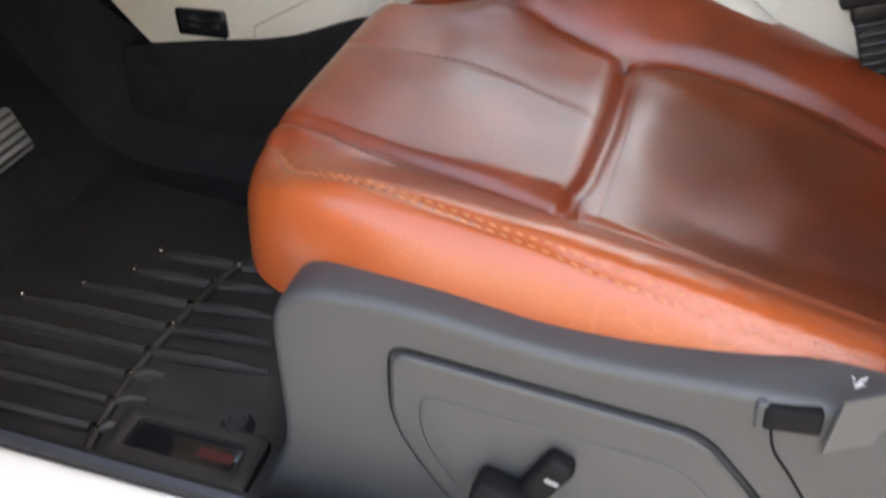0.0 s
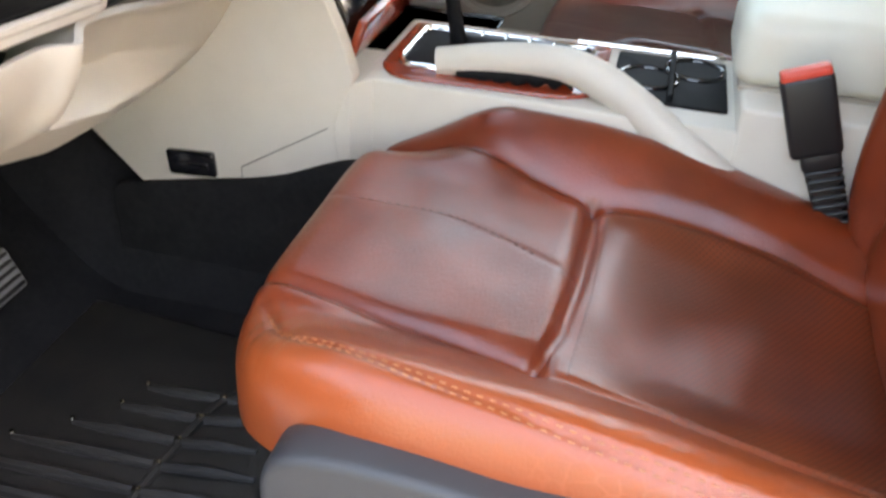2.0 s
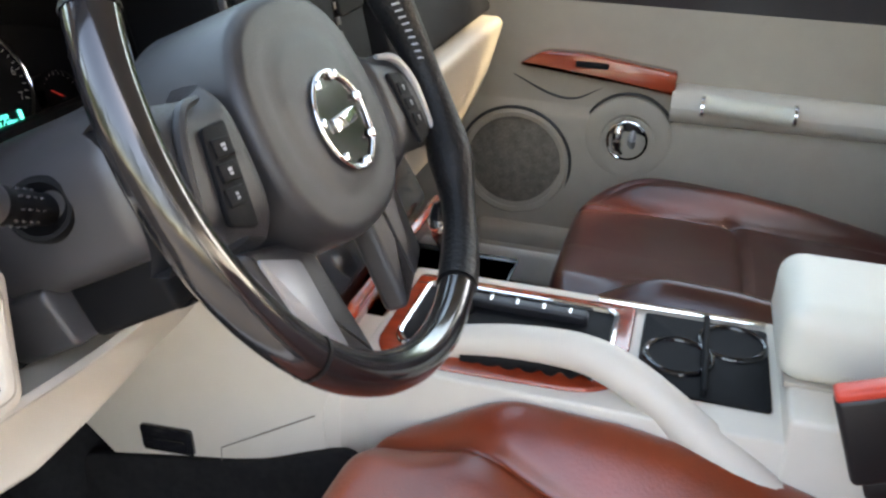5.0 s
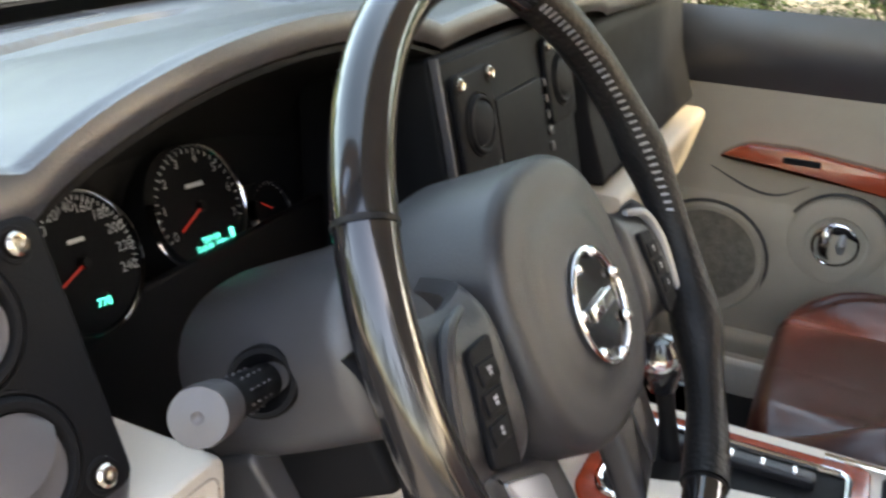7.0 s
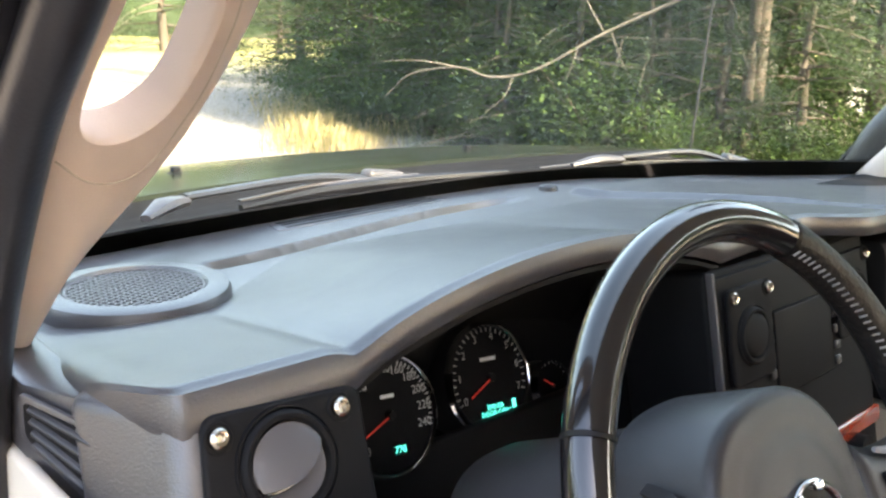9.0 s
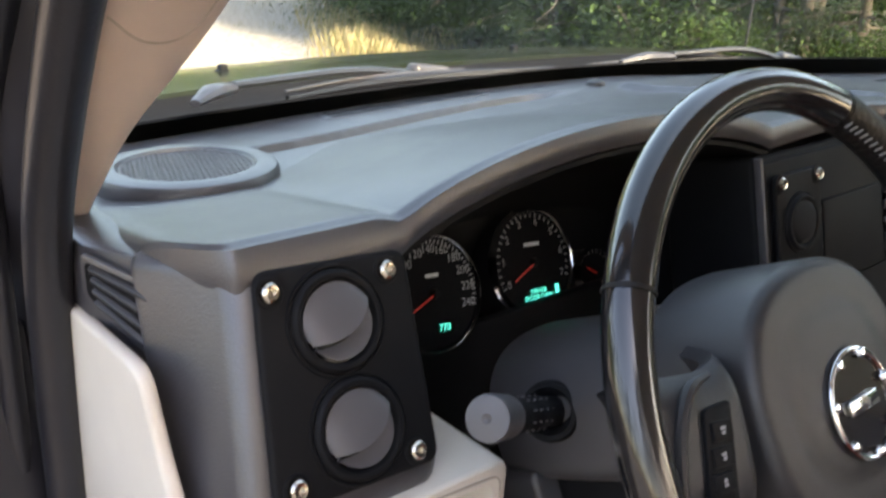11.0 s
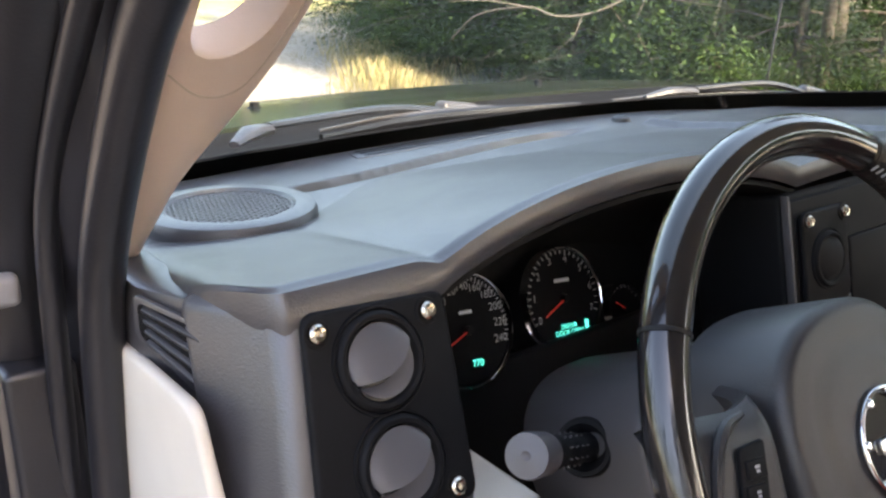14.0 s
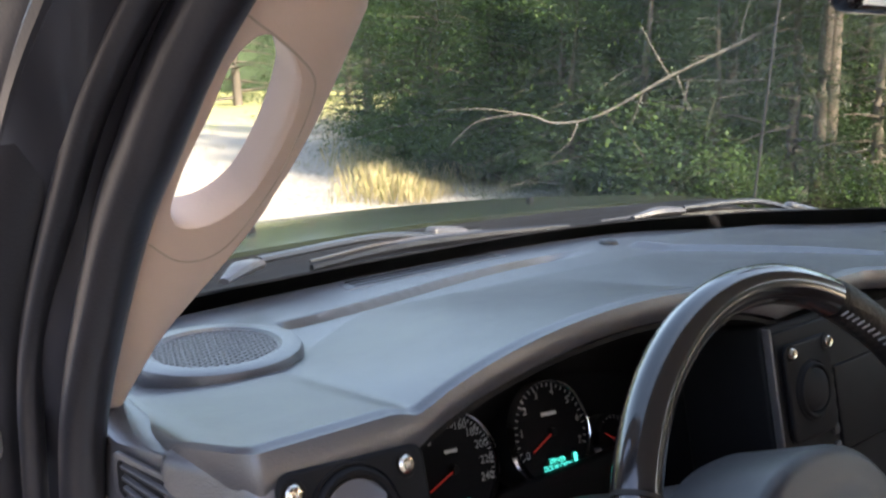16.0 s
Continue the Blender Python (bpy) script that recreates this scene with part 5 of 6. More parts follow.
def shroud_loop(a, d, grow=0.0):
    """Outline of the column's shell at depth d: a low arch above, flatter below."""
    c, s = math.cos(a), math.sin(a)
    n = 2.5 if s > 0 else 3.6
    k = 1.0 / (abs(c) ** n + abs(s) ** n) ** (1 / n)
    back = smoothstep(-0.16, -0.26, d)
    top = 0.056 + 0.004 * back
    return Vector((c * k * (0.0765 - 0.008 * back - grow), s * k * (top - grow if s > 0 else 0.048 - grow), d))


def shroud(u, v):
    a = 2 * math.pi * u
    if v < 0.35:
        f = v / 0.35
        q = f * math.pi / 2
        return W @ shroud_loop(a, -0.100 - 0.016 * (1 - math.cos(q)) - 0.010 * (1 - math.sin(a)) * 0.5, 0.016 * (1 - math.sin(q)))
    return W @ shroud_loop(a, -0.116 - 0.010 * (1 - math.sin(a)) * 0.5 - 0.125 * (v - 0.35) / 0.65)


part("shroud", sheet(shroud, 72, 34, wrap=True, thick=-0.003), SHROUD_LIT, column, "dark grey two-piece column shell", m=ci)
part("shroud_front", sheet(lambda u, v: W @ (shroud_loop(2 * math.pi * u, -0.1005 - 0.010 * (1 - math.sin(2 * math.pi * u)) * 0.5, 0.0163)).lerp(V(0, 0, -0.098), 1 - v), 72, 8, wrap=True), SHROUD_LIT, column, m=ci)
seam = [W @ (shroud_loop(math.pi + 0.02, -0.118 - 0.015 * i) + V(-0.0002, 0, 0)) for i in range(10)]
part("shell_seam", tube(seam, 0.0009, 6), BLACK, column, "joint between the shell's halves", m=ci)
part("column_boot", lathe([(0.030, 0.0), (0.036, 0.01), (0.040, 0.05), (0.042, 0.065)], 32, m=ci @ W @ pose(0, 0, -0.110)), BLACK, column, "black cowl between column and wheel")
# No hollow here: a solid black block stands for the recess's shade.
part("release_slot_shade", rbox(0.118, 0.046, 0.080, 0.006, m=ci @ W @ pose(0.004, -0.062, -0.175)), BLACK, column, "black block in place of the shaded recess under the column")
part("lower_shell", prism(rounded([(-0.074, -0.034), (0.074, -0.034), (0.066, -0.088), (-0.070, -0.082)], 0.010), 0.062, 0.005, 3, m=ci @ W @ pose(0, 0, -0.278)), SHROUD_LIT, column, "lower lip of the column shell")
part("release_lever", tube([W @ V(-0.010, -0.080, -0.19), W @ V(-0.018, -0.088, -0.165), W @ V(-0.020, -0.088, -0.145)], [0.009, 0.011, 0.009], 10, flat=0.5), GLOSSBLACK, column, "small black release lever", m=ci)
tip, root = V(-0.553, 0.1226, 1.2146), V(-0.447, 0.1704, 1.1597)
way = (tip - root).normalized()
root = root + way * 0.006
SB = basis(root, way.orthogonal(), way.cross(way.orthogonal()))
stalk = part("stalk", lathe([(0.0, 0.002), (0.010, 0.002), (0.013, 0.006), (0.0165, 0.011), (0.0195, 0.011), (0.0210, 0.007), (0.0215, -0.018)], 28, m=ci @ SB), BLACK, column, "black multi-function stalk")
part("barrel", lathe([(0.0105, 0.0), (0.0095, 0.028), (0.0108, 0.032), (0.0108, 0.056), (0.0102, 0.058), (0.0102, 0.076), (0.0112, 0.080), (0.0115, 0.098)], 28, m=ci @ SB), BLACK, stalk)
part("cap", lathe([(0.0115, 0.098), (0.0132, 0.0995), (0.0140, 0.122), (0.0132, 0.1275), (0.0030, 0.1285), (0.0010, 0.1270), (0.0, 0.1270)], 32, m=ci @ SB), VENTGREY, stalk, "grey knurled end cap")
part("barrel_print", join(*[rbox(0.0014, 0.0008, 0.004, 0, m=ci @ SB @ pose(0, 0, 0.036 + 0.012 * (i % 4), 0, 0, 40 * (i // 4)) @ Matrix.Translation((0.0109, 0, 0))) for i in range(36)]), VENTGREY, stalk, smooth=False)

# steering wheel
wheel = thing("steering_wheel", "black steering wheel with lacquered and leather rim", "steering wheel", tuple(WC))
wheel.matrix_world = W
RR, rr = 0.1755, 0.0134


def rim_part(a0, a1, thick, n=60, k=18):
    """A length of the rim whose thickness follows thick(angle)."""
    def at(u, v):
        deg = a0 + (a1 - a0) * u
        a, b, q = radians(deg), 2 * math.pi * v, thick(deg)
        return ((RR + q * math.cos(b)) * math.cos(a), (RR + q * math.cos(b)) * math.sin(a), q * math.sin(b))
    bm = sheet(at, n, k + 1)
    bmesh.ops.remove_doubles(bm, verts=bm.verts, dist=1e-6)
    return bm


def grip(deg):
    """Leather section: padded, with thumb swells beside the spokes."""
    return 0.0142 + 0.0026 * math.exp(-((deg - 10) / 7) ** 2) + 0.0030 * math.exp(-((deg + 33) / 8) ** 2) + 0.0010 * math.sin(radians(deg * 9)) * (deg < 0)


part("lacquered_rim", torus(RR, rr, 60, 16, 62, 150), RIMWOOD, wheel, "gloss black lacquered upper rim")
part("side_rim", torus(RR, rr * 0.98, 40, 16, 151, 218), RIMWOOD, wheel, "gloss black rim section")
part("leather_rim", rim_part(-72, 61, grip, 110), RIMLEATHER, wheel, "black leather rim section")
part("lower_rim", torus(RR, rr, 60, 16, 219, 287), RIMWOOD, wheel, "gloss dark lower rim")
for a in (61.5, 150.5, 218.5, 287.5):
    part("rim_joint", torus(RR, rr * 1.03, 4, 16, a - 0.4, a + 0.4), RIMLEATHER, wheel)
laces = []
for i in range(34):
    a = radians(-6 + 2.0 * i)
    q = grip(math.degrees(a)) + 0.0004
    ends = []
    for b, da in ((radians(140), -0.003), (radians(160), 0.006)):
        ends.append(V((RR + q * math.cos(b)) * math.cos(a + da), (RR + q * math.cos(b)) * math.sin(a + da), q * math.sin(b)))
    laces.append(tube(ends, 0.0008, 5, smooth_path=False))
part("rim_stitching", join(*laces), SILVER, wheel, "pale cross stitches along the leather rim")


def hub_side(u, v):
    a = 2 * math.pi * u
    c, s = math.cos(a), math.sin(a)
    k = 1.0 / (abs(c) ** 2.5 + abs(s) ** 2.5) ** (1 / 2.5)
    if v < 0.6:
        r, d = 0.086 - 0.004 * (v / 0.6), -0.078 + 0.066 * (v / 0.6)
    elif v < 0.8:
        q = (v - 0.6) / 0.2 * math.pi / 2
        r, d = 0.072 + 0.010 * math.cos(q), -0.012 + 0.010 * math.sin(q)
    else:
        q = (v - 0.8) / 0.2
        r, d = 0.072 * (1 - q), -0.002 + 0.004 * (1 - (1 - q) ** 2) - 0.0015 * math.exp(-((q - 0.22) / 0.05) ** 2)
    return (c * k * max(r, 0.0004) + 0.004, s * k * max(r, 0.0004) * 0.97 - 0.010, d)


part("airbag_cover", sheet(hub_side, 72, 60, wrap=True), SHROUD, wheel, "dark grey domed airbag cover")
EM = (0.008, -0.020)
part("emblem_dish", lathe([(0.0, 0.0), (0.029, 0.0), (0.031, 0.002)], 40, m=Matrix.Translation((*EM, 0.0025))), GLOSSBLACK, wheel)
part("emblem_ring", torus(0.0320, 0.0019, 48, 10, m=Matrix.Translation((*EM, 0.0035))), CHROME, wheel, "round chrome emblem ring")
part("emblem_bar", rbox(0.032, 0.009, 0.003, 0.001, m=Matrix.Translation((*EM, 0.0040))), CHROME, wheel, "plain chrome emblem shape")
for a in range(7):
    t_ = radians(360 / 7 * a + 15)
    part("emblem_bolt", lathe([(0.0, 0.0035), (0.0026, 0.003), (0.0036, 0)], 14, m=Matrix.Translation((EM[0] + 0.0300 * math.cos(t_), EM[1] + 0.0300 * math.sin(t_), 0.0040))), CHROME, wheel)
TW = pose(-0.002, -0.023, 0, 0, 0, -8)


def spoke_top(s):
    """Side spoke: rises from the back of the hub to a pad level with the rim's face."""
    def at(w, u):
        under = w >= 0.5
        v = 2 * w if not under else 2 - 2 * w
        x = 0.064 + 0.106 * u
        half = 0.052 - 0.016 * smoothstep(0.0, 0.5, u) + 0.004 * u
        lift = -0.046 + 0.044 * smoothstep(0.0, 0.30, u) - 0.012 * abs(v * 2 - 1) ** 4 - 0.006 * smoothstep(0.8, 1.0, u)
        return (s * x, (v * 2 - 1) * half + 0.004, lift - (0.014 if under and 0.01 < v < 0.99 else 0.0))
    return sheet(at, 44, 26, wrap=True)


for s in (-1, 1):
    sp_ = part("side_spoke", spoke_top(s), SHROUD, wheel, m=TW)
    part("button_pod", prism(rounded([(s * 0.106, 0.026), (s * 0.128, 0.024), (s * 0.138, -0.026), (s * 0.116, -0.032)], 0.004), 0.004, 0.0015, 2, m=TW @ pose(0, 0, -0.003)), BLACK, sp_, "black pad with three switches")
    for i in range(3):
        x_, y_ = s * (0.119 + 0.0030 * i), 0.012 - 0.0125 * i
        part("switch", rbox(0.016, 0.0098, 0.002, 0.0008, m=TW @ Matrix.Translation((x_, y_, 0.0015))), BLACK, sp_)
        part("button_mark", join(*[rbox(w_, 0.0016, 0.0006, 0, m=TW @ Matrix.Translation((x_, y_ + dy_, 0.0024))) for w_, dy_ in ((0.0040 - 0.0008 * i, 0.0011), (0.0026, -0.0011))]), DIALMARK, sp_, "small pale printed marks")
    # Trim is silver on the right only, the lower insert on the left only.
    part("spoke_trim", tube([TW @ V(s * 0.112, 0.040, -0.006), TW @ V(s * 0.134, 0.034, -0.002), TW @ V(s * 0.148, 0.012, -0.001), TW @ V(s * 0.154, -0.028, -0.003)], [0.002, 0.0036, 0.0036, 0.002], 8), SILVER if s > 0 else SHROUD, sp_, "edge strip of the spoke, silver on the right only")
    part("lower_spoke", prism(rounded([(s * 0.106, -0.050), (s * 0.040, -0.072), (s * 0.030, -0.166), (s * 0.092, -0.146)], 0.010), 0.020, 0.006, 3, m=pose(0, 0, -0.051)), SHROUD, wheel)
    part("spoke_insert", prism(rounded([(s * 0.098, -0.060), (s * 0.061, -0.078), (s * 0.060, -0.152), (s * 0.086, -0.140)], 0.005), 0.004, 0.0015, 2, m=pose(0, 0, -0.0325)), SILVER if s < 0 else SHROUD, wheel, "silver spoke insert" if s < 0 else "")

# cream cubby and knee panel under the dials
CB = basis((-0.600, 0.158, 1.105), (1, 0, -0.07), (0, 0, 1))
part("cubby_frame", ring_prism(rounded([(-0.094, -0.040), (0.096, -0.040), (0.096, 0.052), (-0.094, 0.040)], [0.006, 0.010, 0.012, 0.006], 7), rounded([(-0.074, -0.026), (0.083, -0.026), (0.083, 0.036), (-0.074, 0.036)], [0.006, 0.008, 0.010, 0.006], 7), 0.085, 0.004, m=CB), CREAM, dash, "cream frame round the storage cubby", m=do)
lip_line = [CB @ Vector((x, y, 0.0003)) for x, y in rounded([(-0.080, -0.032), (0.089, -0.032), (0.089, 0.042), (-0.080, 0.042)], [0.006, 0.008, 0.010, 0.006], 7)]
part("cubby_groove", tube(lip_line + [lip_line[0]], 0.0008, 6, smooth_path=False), CREAMDOOR, dash, m=do)
part("cubby_back", rbox(0.156, 0.066, 0.004, 0.001, m=CB @ Matrix.Translation((0.0045, 0.005, -0.083))), BLACK, dash, m=do)
part("cubby_mat", rbox(0.153, 0.003, 0.078, 0.001, m=CB @ Matrix.Translation((0.0045, -0.0240, -0.042))), BLACK, dash, "black mat on the cubby floor", m=do)


def knee(u, v):
    x = -0.705 + 0.545 * u
    top = V(x, 0.160 + 0.05 * smoothstep(-0.5, -0.2, x), 1.056 - 0.05 * smoothstep(-0.55, -0.25, x))
    low = V(x, 0.30 + 0.34 * (x + 0.448) * (x > -0.448), 0.886 - 0.28 * (x + 0.448))
    p = top.lerp(low, v)
    # a deep scoop under the column, with a ledge below it and a ridge at its outer end
    scoop = smoothstep(-0.555, -0.535, x) * smoothstep(-0.17, -0.36, x) * smoothstep(0.60 - 0.25 * (x + 0.45), 0.46 - 0.25 * (x + 0.45), v) * smoothstep(-0.02, 0.22, v)
    ridge = 0.012 * math.exp(-((x + 0.562) / 0.016) ** 2) * smoothstep(0.75, 0.35, v)
    bulge = 0.026 * math.sin(math.pi * v) ** 0.8 - 0.048 * scoop + ridge
    return p + V(0, -bulge, -0.3 * bulge)


part("knee_panel", sheet(knee, 120, 60, thick=-0.006), CREAM, dash, "cream knee panel below the column", m=do)
yz = basis((-0.178, 0, 0), (0, -1, 0), (0, 0, 1))
part("stack_side", prism(rounded([(-0.372, 0.700), (-0.232, 0.722), (-0.105, 0.772), (-0.112, 0.830), (-0.086, 0.890), (-0.100, 0.935), (-0.130, 1.00), (-0.165, 1.06), (-0.46, 1.06), (-0.46, 0.79)], [0.006, 0.02, 0.02, 0.02, 0.006, 0.02, 0.03, 0.03, 0.02, 0.02]), -0.025, 0.004, 2, m=yz), CREAM, dash, "cream side panel of the centre stack", m=do @ pose(-0.002, 0, 0))
part("panel_gap", tube([V(-0.1835, 0.234, 0.727), V(-0.1835, 0.233, 0.755), V(-0.1835, 0.118, 0.826)], 0.0007, 6, smooth_path=False), MESH, dash, m=do)
part("stack_fold", prism([(-0.178, 0.300), (-0.178, 0.092), (-0.150, 0.064), (-0.060, 0.064), (-0.060, 0.300)], 0.180, 0.003, 2, m=Matrix.Translation((0, 0, 0.704))), CREAM, dash, "cream panel folding into the console", m=do)
pocket = part("side_pocket", join(rbox(0.004, 0.066, 0.034, 0.004), rbox(0.008, 0.048, 0.012, 0.002, m=Matrix.Translation((-0.001, 0, -0.004)))), GLOSSBLACK, dash, "black recessed socket plate", m=do @ pose(-0.1815, 0.302, 0.748, -4, 0, 0))

part("tunnel_carpet", prism(rounded([(-0.42, 0.60), (-0.42, 0.700), (-0.286, 0.728), (-0.222, 0.740), (-0.176, 0.753), (-0.115, 0.781), (-0.080, 0.791), (-0.060, 0.772), (-0.052, 0.60)], [0.005, 0.02, 0.02, 0.02, 0.02, 0.02, 0.018, 0.02, 0.005]), -0.012, 0.003, 2, m=basis((-0.187, 0, 0), (0, -1, 0), (0, 0, 1))), CARPET, dash, "dark carpet along the tunnel's foot", m=do)

# centre stack
stack = thing("centre_stack", "black centre stack with vents, screen and dark wood strip", "centre stack", (0, 0.2, 1.1))
ko = Matrix.Translation((0, -0.2, -1.1))
ST = basis((0, 0.190, 1.165), (1, 0, 0), (0, 0.22, 0.97))
part("body", rbox(0.318, 0.27, 0.10, 0.006, m=ko @ ST @ Matrix.Translation((0, -0.008, -0.052))), BLACK, stack)
part("fascia", rbox(0.302, 0.25, 0.006, 0.003, m=ko @ ST @ Matrix.Translation((0, -0.004, 0.0))), BLACK, stack)
part("edge_strip", rbox(0.003, 0.26, 0.008, 0.001, m=ko @ ST @ Matrix.Translation((-0.157, -0.004, 0.002))), VENTGREY, stack)
part("screen", rbox(0.118, 0.085, 0.004, 0.003, m=ko @ ST @ Matrix.Translation((0.0, 0.030, 0.004))), BLACK, stack, "dark glossy screen")
for i in range(5):
    part("button", rbox(0.010, 0.010, 0.004, 0.002, m=ko @ ST @ Matrix.Translation((-0.068, 0.064 - 0.017 * i, 0.005))), SHROUD, stack)
    part("button", rbox(0.010, 0.010, 0.004, 0.002, m=ko @ ST @ Matrix.Translation((0.068, 0.064 - 0.017 * i, 0.005))), SHROUD, stack)
part("wood_strip", rbox(0.31, 0.020, 0.006, 0.003, m=ko @ ST @ Matrix.Translation((0, -0.085, 0.004))), WOOD, stack, "red-brown wood strip")
for i in (-1, 0, 1):
    part("knob", lathe([(0.0, 0.016), (0.015, 0.016), (0.017, 0.0)], 28, m=ko @ ST @ Matrix.Translation((0.09 * i, -0.108, 0.003))), BLACK, stack)
for s in (-1, 1):
    vent_panel("centre_vent", "black panel with a round air vent and screws", ST @ Matrix.Translation((s * 0.106, 0.062, 0.006)), [(-0.038, -0.046), (0.038, -0.046), (0.038, 0.046), (-0.038, 0.046)], ((0, -0.002),), ((-0.031, 0.038), (0.031, 0.038)), 0.027, 55, BLACK)
part("lower_fascia", prism(rounded([(0.03, 0.875), (-0.125, 0.875), (-0.100, 0.95), (-0.165, 1.06), (-0.30, 1.06), (-0.30, 0.875)], 0.008), 0.29, 0.004, 2, m=ko @ basis((-0.150, 0, 0), (0, -1, 0), (0, 0, 1)) @ pose(0, 0, -0.29)), GLOSSBLACK, stack)
part("lower_wood", rbox(0.30, 0.012, 0.05, 0.004, m=ko @ pose(0, 0.094, 0.925, 20)), WOOD, stack, "red-brown wood panel")

# passenger side of the dash
part("glove_upper", prism(rounded([(-0.192, 1.255), (-0.20, 1.272), (-0.44, 1.272), (-0.44, 1.08), (-0.150, 1.085), (-0.18, 1.17)], 0.015), 0.50, 0.006, 2, m=do @ basis((0.18, 0, 0), (0, -1, 0), (0, 0, 1)) @ pose(0, 0, -0.50)), BLACK, dash, "black upper glovebox face")
# Lower glovebox takes the darker door plastic in place of shade from the sun.
part("glove_lower", prism(rounded([(-0.125, 1.078), (-0.44, 1.078), (-0.44, 0.86), (-0.20, 0.86), (-0.15, 0.98)], 0.02), 0.50, 0.008, 2, m=do @ basis((0.18, 0, 0), (0, -1, 0), (0, 0, 1)) @ pose(0, 0, -0.50)), CREAMDOOR, dash, "cream glovebox panel, shade put into its darker plastic")

# ---- console ----
console = thing("centre_console", "cream centre console with wood and chrome gear surround", "centre console", (0, -0.2, 0.55))
no = Matrix.Translation((0, 0.2, -0.55))
CX = basis((-0.157, 0, 0), (0, -1, 0), (0, 0, 1))
part("body", prism(rounded([(-0.36, 0.708), (-0.36, 0.76), (-0.110, 0.82), (-0.088, 0.885), (0.36, 0.885), (0.36, 0.62), (0.01, 0.62), (-0.045, 0.770), (-0.095, 0.776), (-0.236, 0.727)], [0.01, 0.01, 0.03, 0.008, 0.002, 0.002, 0.01, 0.03, 0.03, 0.02]), -0.225, 0.004, 3, m=no @ CX), CREAM, console)
part("armrest_base", rbox(0.2270, 0.33, 0.35, 0.006, m=no @ Matrix.Translation((-0.0455, -0.500, 0.738))), CREAM, console)
part("wood_surround", prism(rounded([(-0.148, 0.048), (-0.140, -0.150), (-0.115, -0.185), (0.045, -0.185), (0.045, 0.075), (-0.12, 0.075)], [0.02, 0.03, 0.02, 0.01, 0.01, 0.02]), 0.006, 0.003, 3, m=no @ Matrix.Translation((0, 0, 0.884))), WOOD, console, "red-brown lacquered wood surround")
frame_pts = [Vector((x, y, 0.892)) for x, y in rounded([(-0.118, 0.045), (-0.112, -0.140), (-0.095, -0.165), (0.020, -0.165), (0.020, 0.055), (-0.10, 0.055)], 0.015)]
part("gear_plate", prism([(p.x, p.y) for p in frame_pts], 0.005, 0.001, m=no @ Matrix.Translation((0, 0, 0.886))), BLACK, console)
part("chrome_frame", tube(frame_pts + [frame_pts[0]], 0.0042, 8, smooth_path=False), CHROME, console, "chrome frame round the gear lever", m=no)
part("inner_frame", rbox(0.018, 0.15, 0.014, 0.004, m=no @ Matrix.Translation((-0.010, -0.06, 0.895))), SHROUD, console, "dark ribbed gear gate")
for i in range(4):
    part("gate_rib", rbox(0.014, 0.005, 0.004, 0.0018, m=no @ Matrix.Translation((-0.010, -0.115 + 0.030 * i, 0.902))), CHROME, console, "small chrome rib")
lever = thing("gear_lever", "gear lever with black knob and chrome collar", "gear lever", (-0.03, 0.0, 0.89))
part("shaft", tube([(0, 0, 0), (0.0, 0.010, 0.05), (0.0, 0.018, 0.085)], [0.011, 0.009, 0.010], 12), BLACK, lever)
part("knob", lathe([(0.0, 0.058), (0.014, 0.055), (0.021, 0.040), (0.020, 0.018), (0.013, 0.0)], 28, m=pose(0, 0.018, 0.075, -10)), GLOSSBLACK, lever)
part("collar", lathe([(0.021, 0.028), (0.0225, 0.034), (0.021, 0.041)], 28, m=pose(0, 0.018, 0.075, -10)), CHROME, lever)
tray = part("cup_tray", prism(rounded([(-0.115, -0.195), (-0.115, -0.327), (0.040, -0.327), (0.040, -0.195)], 0.006), 0.004, 0.0015, m=no @ Matrix.Translation((0, 0, 0.8845))), BLACK, console, "black cup holder tray")
for cx_, cy_ in ((-0.045, -0.235), (0.0, -0.29)):
    part("cup_ring", torus(0.034, 0.0035, 40, 8, m=no @ Matrix.Translation((cx_, cy_, 0.889))), GLOSSBLACK, tray)
    part("cup_well", lathe([(0.0, 0.0), (0.033, 0.0), (0.033, 0.002)], 30, m=no @ Matrix.Translation((cx_, cy_, 0.8890))), BLACK, tray)
part("tray_divider", rbox(0.150, 0.006, 0.012, 0.002, m=no @ Matrix.Translation((-0.036, -0.262, 0.892))), BLACK, tray)
part("edge_trim", tube([(0.048, -0.14, 0.890), (0.050, -0.25, 0.890), (0.050, -0.325, 0.890)], 0.004, 8), CHROME, console, m=no)
lid = thing("armrest", "pale cream padded console armrest", "armrest", (0.0, -0.47, 0.913))
part("lid", rbox(0.150, 0.32, 0.082, 0.024, 5), CREAMLID, lid, m=pose(-0.030, -0.012, 0.041))
part("lid_seam", rbox(0.146, 0.30, 0.006, 0.0005), CREAMDOOR, lid, m=pose(-0.030, -0.012, 0.001))
brake = thing("handbrake", "cream handbrake lever with black finger grip", "handbrake", (-0.115, -0.36, 0.80))
part("lever", tube([(-0.062, -0.080, -0.075), (-0.060, -0.012, -0.003), (-0.050, 0.040, 0.033), (-0.026, 0.130, 0.088), (-0.012, 0.178, 0.110), (-0.004, 0.222, 0.119), (0, 0.29, 0.114), (0, 0.365, 0.100)], [0.019, 0.020, 0.020, 0.0190, 0.0185, 0.0175, 0.0165, 0.0150], 16, 8, flat=1.15), CREAM, brake)
part("grip_seam", torus(0.0190, 0.0006, 28, 6, m=pose(-0.019, 0.152, 0.0985, 62, 8, 0), squash=1.0), CREAMDOOR, brake)
